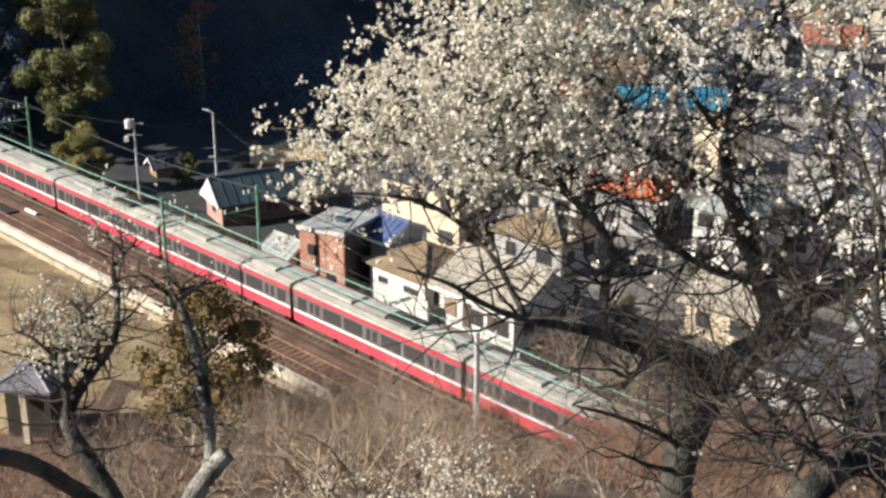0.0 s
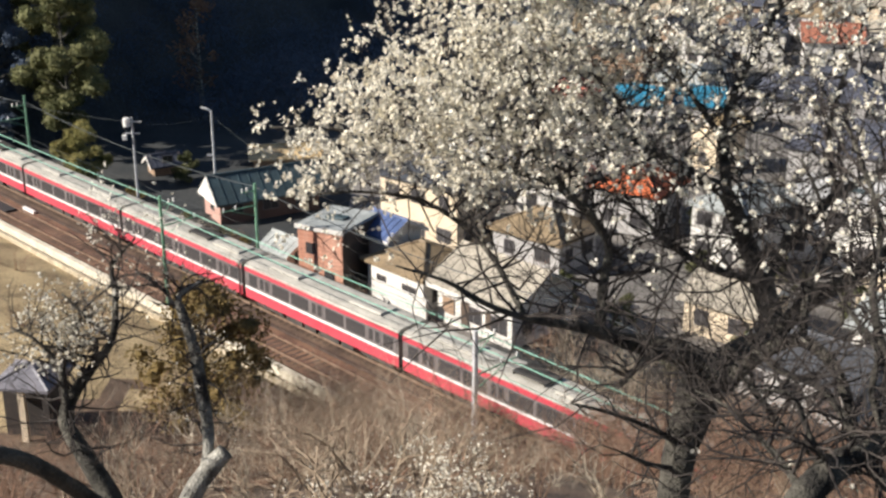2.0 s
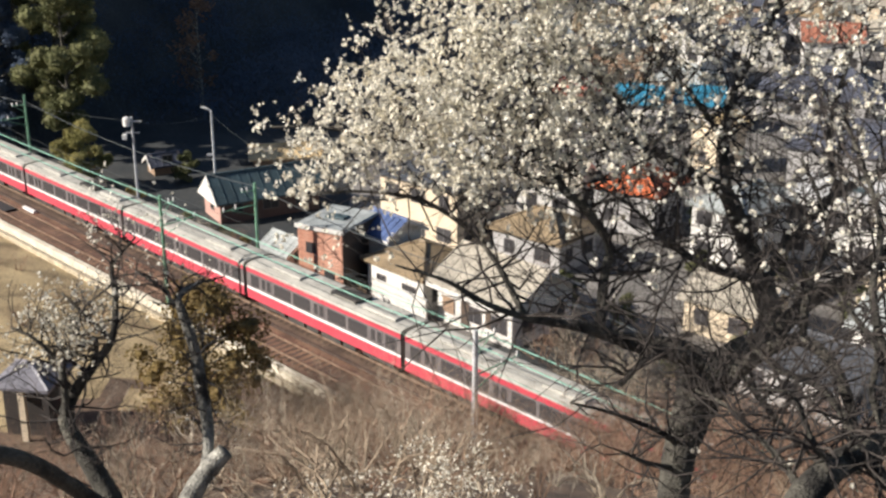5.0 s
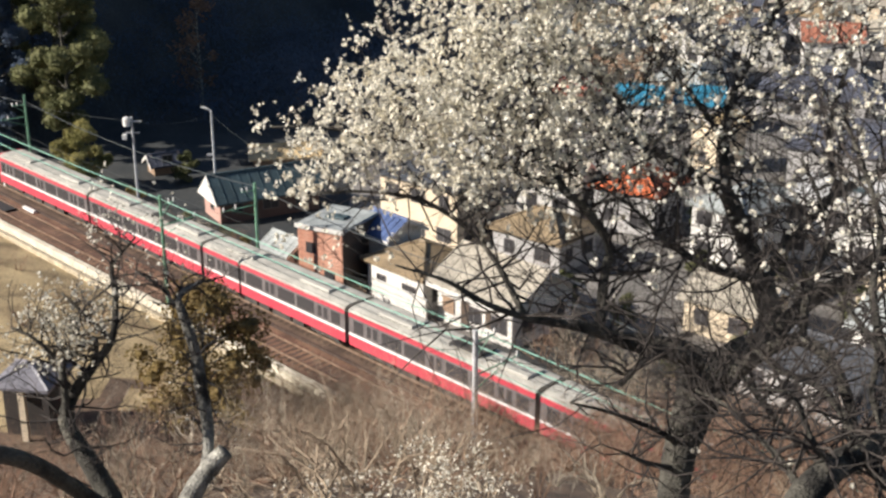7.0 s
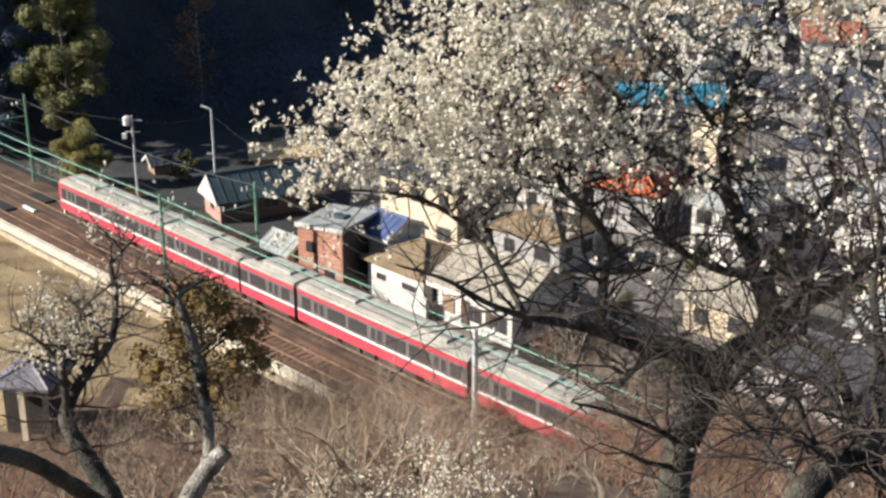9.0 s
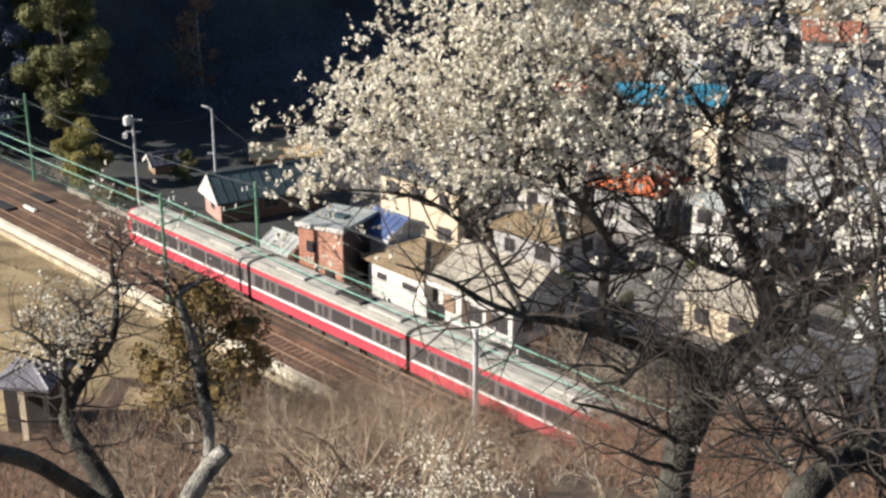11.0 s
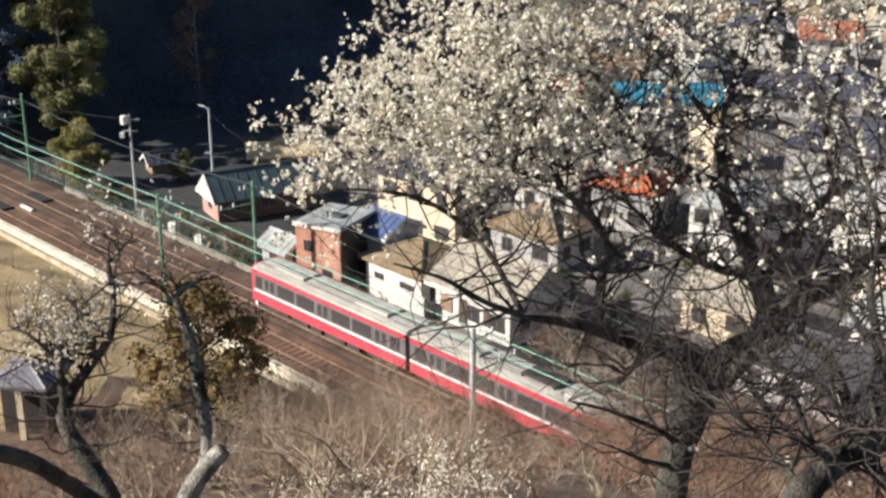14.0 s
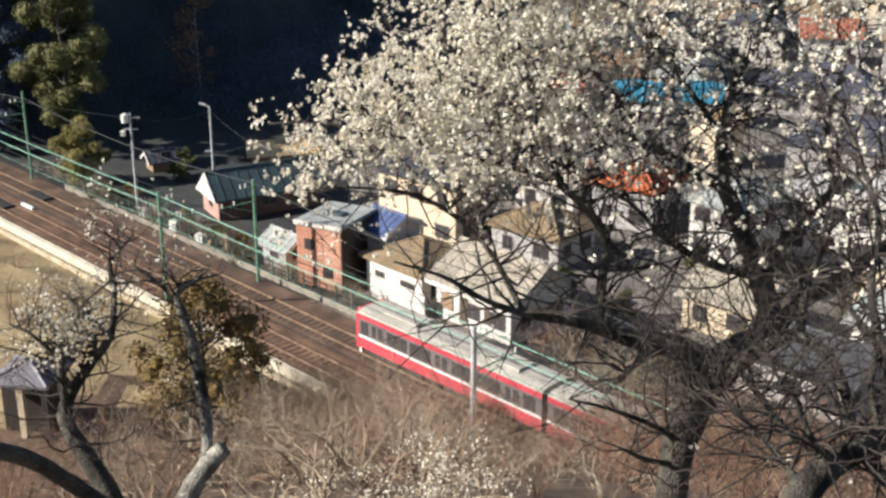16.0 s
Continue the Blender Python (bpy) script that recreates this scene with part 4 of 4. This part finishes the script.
for i, (u, v) in enumerate(((-13, -9.5), (-16, -11), (-4, -10), (-22, -9), (-9, -14), (-20, -16), (-1, -15), (2, -11))):
    p = LINE @ Vector((u, v, 0))
    o = copy_thing(PROTO[i % 3], Matrix())
    o.matrix_basis = pose(p.x, p.y, ground_z(p.x, p.y) - 0.05, 0, 0, i * 50) @ Matrix.Scale(rb.uniform(0.35, 0.7), 4)
# leafless plum bushes close below the viewer
FINE = [make_bush("bare_plum_bush", "leafless plum bush with dense grey-brown twigs", 40 + i, 2.6, 8, SHRUBWOOD, depth=4, thick=0.0135, split=True) for i in range(2)]
for i, (x, y, k) in enumerate(((-1.5, 18.0, 1.15), (-3.3, 20.6, 0.95), (0.4, 21.0, 0.95), (-4.6, 17.2, 0.7), (2.9, 20.0, 0.36), (4.8, 20.5, 0.5), (7.4, 22.5, 0.85), (-6.2, 22.0, 0.7), (3.4, 17.5, 0.4), (-1.4, 25.5, 1.3), (-2.5, 22.2, 1.15), (-0.4, 23.6, 1.1))):
    m = pose(x, y, ground_z(x, y) - 0.05, 0, 0, i * 77) @ Matrix.Scale(k, 4)
    o = FINE[i] if i < 2 else copy_thing(FINE[i % 2], Matrix())
    o.matrix_basis = m
for i, (x, y, h) in enumerate(((-0.4, 12.8, 1.5), (0.12, 13.4, 1.35))):
    b = make_bush("plum_bush", "small plum bush dotted with white blossom", 50 + i, h, 6, SHRUBWOOD, bloom=1100, thick=0.009, flower=0.019)
    b.matrix_basis = pose(x, y, ground_z(x, y))


# ---------------------------------------------------------------- plum trees beside the viewer
def make_plum(label, limbs, seed, bark, count, size, density, twig_len=0.55, per_limb=1.0, bare=(), allow=None, sparse=()):
    rnd = random.Random(seed)
    root = thing("plum_tree", label, "tree", group="plum trees")
    tw, tips = Shape(), []
    for i, pts in enumerate(limbs):
        c = curve(pts, 6)
        s = Shape()
        lumps = [1 + 0.12 * noise.noise((q[0] * 9, q[1] * 9, q[2] * 9)) for q in c]
        s.tube([q[:3] for q in c], [max(0.003, q[3] * l) for q, l in zip(c, lumps)], 12 if i == 0 else 9)
        part("trunk" if i == 0 else "limb", s, bark, root, smooth=True)
        if i in bare:
            continue
        for q in c[2:]:
            n = round(per_limb * rnd.uniform(0.4, 1.7))
            if i in sparse and rnd.random() < 0.5:
                continue
            for _ in range(max(1, n) if q[3] < 0.045 else (1 if rnd.random() < (0.25 if i in sparse else 0.75) and q[3] < 0.1 else 0)):
                way = Vector((rnd.gauss(0, 0.8), rnd.gauss(0, 0.7), rnd.gauss(0.35, 0.6)))
                grow(tw, rnd, q[:3], way, twig_len * rnd.uniform(0.5, 1.5), min(0.010, q[3] * 0.55), 2, tips, 4, 0.52, 0.06, allow)
    tagged(part("twig_growth", tw, TWIG, root, "thin dark twigs"), kind="stuff")
    keep = [p for p in tips if rnd.random() < density(p)]
    f = Shape()
    if keep:
        flowers(f, rnd, keep, count, size, 0.012)
        tagged(part("blossom", f, BLOSSOM, root, "cream-white plum blossoms"), kind="stuff")
    return root


# limb points placed to fit the camera's view
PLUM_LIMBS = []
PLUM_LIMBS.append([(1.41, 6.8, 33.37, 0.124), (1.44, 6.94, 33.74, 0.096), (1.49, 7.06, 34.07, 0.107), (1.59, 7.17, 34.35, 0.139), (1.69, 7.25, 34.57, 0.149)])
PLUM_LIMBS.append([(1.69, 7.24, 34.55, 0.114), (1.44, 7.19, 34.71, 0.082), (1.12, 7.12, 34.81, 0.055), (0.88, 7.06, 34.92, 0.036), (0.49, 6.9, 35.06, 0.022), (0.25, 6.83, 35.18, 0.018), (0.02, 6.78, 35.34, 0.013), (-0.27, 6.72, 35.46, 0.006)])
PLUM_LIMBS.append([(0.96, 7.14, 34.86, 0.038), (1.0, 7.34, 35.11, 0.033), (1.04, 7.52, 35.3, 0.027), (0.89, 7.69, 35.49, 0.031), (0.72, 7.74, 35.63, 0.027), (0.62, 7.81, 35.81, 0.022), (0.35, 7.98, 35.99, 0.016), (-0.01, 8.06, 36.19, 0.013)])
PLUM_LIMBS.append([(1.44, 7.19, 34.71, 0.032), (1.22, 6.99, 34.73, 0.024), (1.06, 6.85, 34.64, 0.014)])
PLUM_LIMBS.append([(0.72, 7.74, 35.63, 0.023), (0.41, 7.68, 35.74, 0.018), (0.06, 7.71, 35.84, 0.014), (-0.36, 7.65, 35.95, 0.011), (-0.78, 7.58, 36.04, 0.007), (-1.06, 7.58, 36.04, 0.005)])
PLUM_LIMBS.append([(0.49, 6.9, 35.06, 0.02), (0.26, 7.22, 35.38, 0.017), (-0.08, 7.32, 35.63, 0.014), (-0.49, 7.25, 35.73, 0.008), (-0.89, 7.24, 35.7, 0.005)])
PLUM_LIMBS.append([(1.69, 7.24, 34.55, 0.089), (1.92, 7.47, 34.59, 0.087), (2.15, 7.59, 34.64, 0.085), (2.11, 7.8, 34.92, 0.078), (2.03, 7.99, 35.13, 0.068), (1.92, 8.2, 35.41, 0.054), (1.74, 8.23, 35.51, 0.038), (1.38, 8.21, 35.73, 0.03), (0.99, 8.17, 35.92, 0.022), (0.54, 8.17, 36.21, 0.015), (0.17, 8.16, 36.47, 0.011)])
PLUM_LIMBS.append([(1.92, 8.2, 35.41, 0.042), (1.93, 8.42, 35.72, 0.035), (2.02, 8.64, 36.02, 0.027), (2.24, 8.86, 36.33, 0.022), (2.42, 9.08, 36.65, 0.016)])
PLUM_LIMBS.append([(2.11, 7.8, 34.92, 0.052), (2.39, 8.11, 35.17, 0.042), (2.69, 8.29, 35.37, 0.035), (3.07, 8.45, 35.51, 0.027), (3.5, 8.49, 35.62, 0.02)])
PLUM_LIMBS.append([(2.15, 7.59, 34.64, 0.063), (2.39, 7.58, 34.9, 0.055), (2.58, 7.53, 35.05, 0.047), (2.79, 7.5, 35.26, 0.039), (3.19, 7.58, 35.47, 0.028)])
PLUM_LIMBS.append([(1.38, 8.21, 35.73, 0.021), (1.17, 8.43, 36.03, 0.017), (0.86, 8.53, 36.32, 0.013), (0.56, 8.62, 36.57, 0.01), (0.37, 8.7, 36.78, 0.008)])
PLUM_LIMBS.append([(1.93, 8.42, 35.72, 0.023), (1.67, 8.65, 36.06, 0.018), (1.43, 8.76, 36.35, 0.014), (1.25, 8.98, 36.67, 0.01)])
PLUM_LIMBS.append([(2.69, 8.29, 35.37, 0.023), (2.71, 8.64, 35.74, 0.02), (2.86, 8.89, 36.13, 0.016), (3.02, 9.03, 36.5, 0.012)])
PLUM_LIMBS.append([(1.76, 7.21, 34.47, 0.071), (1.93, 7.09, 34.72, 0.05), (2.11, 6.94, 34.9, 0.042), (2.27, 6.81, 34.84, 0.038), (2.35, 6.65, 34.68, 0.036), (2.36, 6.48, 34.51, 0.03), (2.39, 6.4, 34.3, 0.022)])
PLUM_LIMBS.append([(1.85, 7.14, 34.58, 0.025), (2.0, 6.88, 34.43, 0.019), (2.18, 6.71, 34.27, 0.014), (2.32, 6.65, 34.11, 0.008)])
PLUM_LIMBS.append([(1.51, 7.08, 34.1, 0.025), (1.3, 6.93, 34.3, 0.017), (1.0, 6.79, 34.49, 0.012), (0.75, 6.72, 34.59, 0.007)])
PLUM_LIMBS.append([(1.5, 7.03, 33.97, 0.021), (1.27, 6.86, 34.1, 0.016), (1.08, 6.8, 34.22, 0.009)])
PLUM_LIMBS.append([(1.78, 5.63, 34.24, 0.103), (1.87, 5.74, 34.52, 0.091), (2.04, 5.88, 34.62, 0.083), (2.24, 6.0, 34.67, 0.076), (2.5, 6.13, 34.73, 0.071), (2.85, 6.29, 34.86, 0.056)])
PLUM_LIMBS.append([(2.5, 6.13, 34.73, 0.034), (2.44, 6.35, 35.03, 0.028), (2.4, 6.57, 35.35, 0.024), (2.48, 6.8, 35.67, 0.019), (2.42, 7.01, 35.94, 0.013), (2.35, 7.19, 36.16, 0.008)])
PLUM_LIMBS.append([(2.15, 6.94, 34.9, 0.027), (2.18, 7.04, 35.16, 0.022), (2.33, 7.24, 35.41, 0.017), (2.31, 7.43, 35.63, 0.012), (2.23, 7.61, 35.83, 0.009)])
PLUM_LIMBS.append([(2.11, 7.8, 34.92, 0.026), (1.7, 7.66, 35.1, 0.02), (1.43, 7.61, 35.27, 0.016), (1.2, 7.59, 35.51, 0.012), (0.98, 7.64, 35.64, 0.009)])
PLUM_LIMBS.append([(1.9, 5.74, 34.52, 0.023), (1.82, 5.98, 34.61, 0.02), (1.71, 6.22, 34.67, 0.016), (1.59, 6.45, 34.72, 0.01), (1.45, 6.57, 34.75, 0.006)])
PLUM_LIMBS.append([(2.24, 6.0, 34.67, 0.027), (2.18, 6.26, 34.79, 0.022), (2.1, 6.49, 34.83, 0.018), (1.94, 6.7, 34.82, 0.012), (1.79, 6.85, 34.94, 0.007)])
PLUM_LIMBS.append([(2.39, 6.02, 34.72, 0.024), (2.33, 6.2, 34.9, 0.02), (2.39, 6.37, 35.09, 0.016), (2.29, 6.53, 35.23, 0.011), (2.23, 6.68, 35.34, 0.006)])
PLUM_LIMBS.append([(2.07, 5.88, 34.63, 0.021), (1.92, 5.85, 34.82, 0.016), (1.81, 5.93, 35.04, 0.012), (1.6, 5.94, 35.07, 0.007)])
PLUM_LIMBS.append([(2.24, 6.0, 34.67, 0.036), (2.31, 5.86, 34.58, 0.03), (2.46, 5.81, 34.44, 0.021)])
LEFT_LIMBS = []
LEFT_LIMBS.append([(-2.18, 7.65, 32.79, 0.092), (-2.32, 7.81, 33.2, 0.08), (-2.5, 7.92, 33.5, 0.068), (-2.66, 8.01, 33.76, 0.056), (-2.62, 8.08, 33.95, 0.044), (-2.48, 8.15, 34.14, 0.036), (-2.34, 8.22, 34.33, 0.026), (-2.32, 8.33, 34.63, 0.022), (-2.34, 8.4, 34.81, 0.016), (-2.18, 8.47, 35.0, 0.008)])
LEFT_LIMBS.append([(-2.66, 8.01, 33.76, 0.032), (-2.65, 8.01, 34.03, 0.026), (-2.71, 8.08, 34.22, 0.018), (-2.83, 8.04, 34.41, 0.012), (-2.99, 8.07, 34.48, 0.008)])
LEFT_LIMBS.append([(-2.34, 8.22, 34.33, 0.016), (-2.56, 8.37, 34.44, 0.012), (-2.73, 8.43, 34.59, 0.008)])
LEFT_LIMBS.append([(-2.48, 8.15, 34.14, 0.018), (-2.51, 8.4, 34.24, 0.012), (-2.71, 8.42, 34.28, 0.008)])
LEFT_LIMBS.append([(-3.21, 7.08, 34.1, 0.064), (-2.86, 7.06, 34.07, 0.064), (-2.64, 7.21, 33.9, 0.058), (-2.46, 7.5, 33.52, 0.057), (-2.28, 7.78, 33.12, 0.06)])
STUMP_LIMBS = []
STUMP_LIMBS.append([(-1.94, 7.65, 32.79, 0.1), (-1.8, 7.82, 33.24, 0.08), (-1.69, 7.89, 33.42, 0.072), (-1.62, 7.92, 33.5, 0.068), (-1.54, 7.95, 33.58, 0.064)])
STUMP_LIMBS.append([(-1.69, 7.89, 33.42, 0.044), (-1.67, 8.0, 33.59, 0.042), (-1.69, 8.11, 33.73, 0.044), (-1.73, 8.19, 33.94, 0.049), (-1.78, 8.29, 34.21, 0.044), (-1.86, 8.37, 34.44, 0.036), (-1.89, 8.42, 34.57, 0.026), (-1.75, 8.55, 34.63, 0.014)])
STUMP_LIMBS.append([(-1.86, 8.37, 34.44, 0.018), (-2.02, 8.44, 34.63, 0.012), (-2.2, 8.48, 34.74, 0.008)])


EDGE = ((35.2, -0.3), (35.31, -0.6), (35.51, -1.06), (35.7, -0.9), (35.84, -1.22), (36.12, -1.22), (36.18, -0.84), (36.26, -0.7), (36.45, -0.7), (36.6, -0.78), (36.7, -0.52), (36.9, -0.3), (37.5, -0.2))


def in_crown(p):
    """The crown's outline on its open side, shaped to fit the camera's view."""
    z = p.z + 0.12 * noise.noise((p.x * 4, p.y * 4, p.z * 4))
    return p.x > np.interp(z, [a for a, _ in EDGE], [b for _, b in EDGE]) + 0.3 * max(-0.25, noise.noise((p.z * 6, p.y * 2, 1.7)))


def crown_density(p):
    side = min(1.0, max(0.0, (1.9 - p.x) / 1.7))
    high = min(1.0, max(0.0, (p.z - 35.5 + 0.4 * max(0.0, -p.x)) / 0.55))
    side = max(side, 0.8 * min(1.0, max(0.0, (p.z - 36.3) / 0.5)))
    patch = 0.75 + 0.6 * noise.noise((p.x * 2.2, p.y * 2.2, p.z * 2.2))
    spray = ease((noise.noise((p.x * 8, p.y * 8, p.z * 8 + 4.0)) + 0.22) / 0.3)
    return (0.001 + high * (0.13 + 0.87 * side)) * patch * (0.06 + 0.94 * spray) * (1 if in_crown(p) else 0)


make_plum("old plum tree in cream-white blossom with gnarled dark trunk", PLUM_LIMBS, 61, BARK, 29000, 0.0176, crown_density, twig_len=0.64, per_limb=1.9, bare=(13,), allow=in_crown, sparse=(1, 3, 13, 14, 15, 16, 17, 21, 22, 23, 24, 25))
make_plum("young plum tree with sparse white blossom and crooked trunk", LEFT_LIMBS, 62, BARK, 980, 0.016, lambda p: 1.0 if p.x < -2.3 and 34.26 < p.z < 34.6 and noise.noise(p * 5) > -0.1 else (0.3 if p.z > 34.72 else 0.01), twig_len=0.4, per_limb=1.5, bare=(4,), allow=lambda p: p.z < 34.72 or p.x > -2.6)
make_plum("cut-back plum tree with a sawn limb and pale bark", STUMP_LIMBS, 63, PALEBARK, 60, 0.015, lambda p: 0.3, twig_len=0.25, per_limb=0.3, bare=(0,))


# ---------------------------------------------------------------- pavilion below the viewer's hill
def make_pavilion():
    x, y = -24.5, 68.4
    root = thing("garden_hut", "small hut with shade-black wall, blue-grey hipped roof and pale posts", "hut", pose(x, y, ground_z(x, y), 0, 0, -8))
    s = Shape()
    e, r = 1.9, 0.25
    top, eave = 4.35, 3.6
    a = [(-e, -e, eave), (e, -e, eave), (e, e, eave), (-e, e, eave)]
    b = [(-r, -r, top), (r, -r, top), (r, r, top), (-r, r, top)]
    for i in range(4):
        j = (i + 1) % 4
        s.quad(a[i], a[j], b[j], b[i])
        s.quad((a[i][0], a[i][1], eave - 0.18), (a[j][0], a[j][1], eave - 0.18), a[j], a[i])
    s.quad(*b).quad(*[(p[0], p[1], eave - 0.18) for p in reversed(a)])
    part("roof", s, HUT_ROOF, root, "blue-grey hipped roof")
    caps = Shape()
    for p, q in zip(a, b):
        caps.tube([p, q], [0.1, 0.1], 6)
    part("ridge_cap", caps, HUT_ROOF, root)
    # black block and posts paint in the shade below the roof
    part("wall", Shape().box(-1.5, 1.5, -0.9, 1.5, -0.8, eave - 0.17), ROOFSHADE, root, "wall block coloured black for the shade under the roof")
    for px, py, paint, look_of in ((0.1, -1.7, CREAM, "pale sunlit post"), (1.6, -1.7, ROOFSHADE, "post in the roof-shade colour"), (-1.6, 1.6, ROOFSHADE, "post in the roof-shade colour")):
        part("post", Shape().box(px - 0.19, px + 0.19, py - 0.15, py + 0.15, -0.8, eave - 0.17, 0.01), paint, root, look_of)


make_pavilion()


# ---------------------------------------------------------------- what moves
def motions():
    turns = [(0.1 * k, 18 * 0.3375 * 0.1 * k / 0.43) for k in range(161)]
    for ob in [o for car in CARS for o in car.children_recursive if o.name.startswith("wheelset")]:
        home = ob.matrix_basis.copy()
        walk(ob, [(t, home @ Matrix.Rotation(a, 4, "Y")) for t, a in turns])
    for i, car in enumerate(CARS):
        walk(car, [(t * 2.0, LINE @ pose(18 * (i - 4.39 + 0.3375 * 2.0 * t), 1.4, 0)) for t in range(9)])


motions()
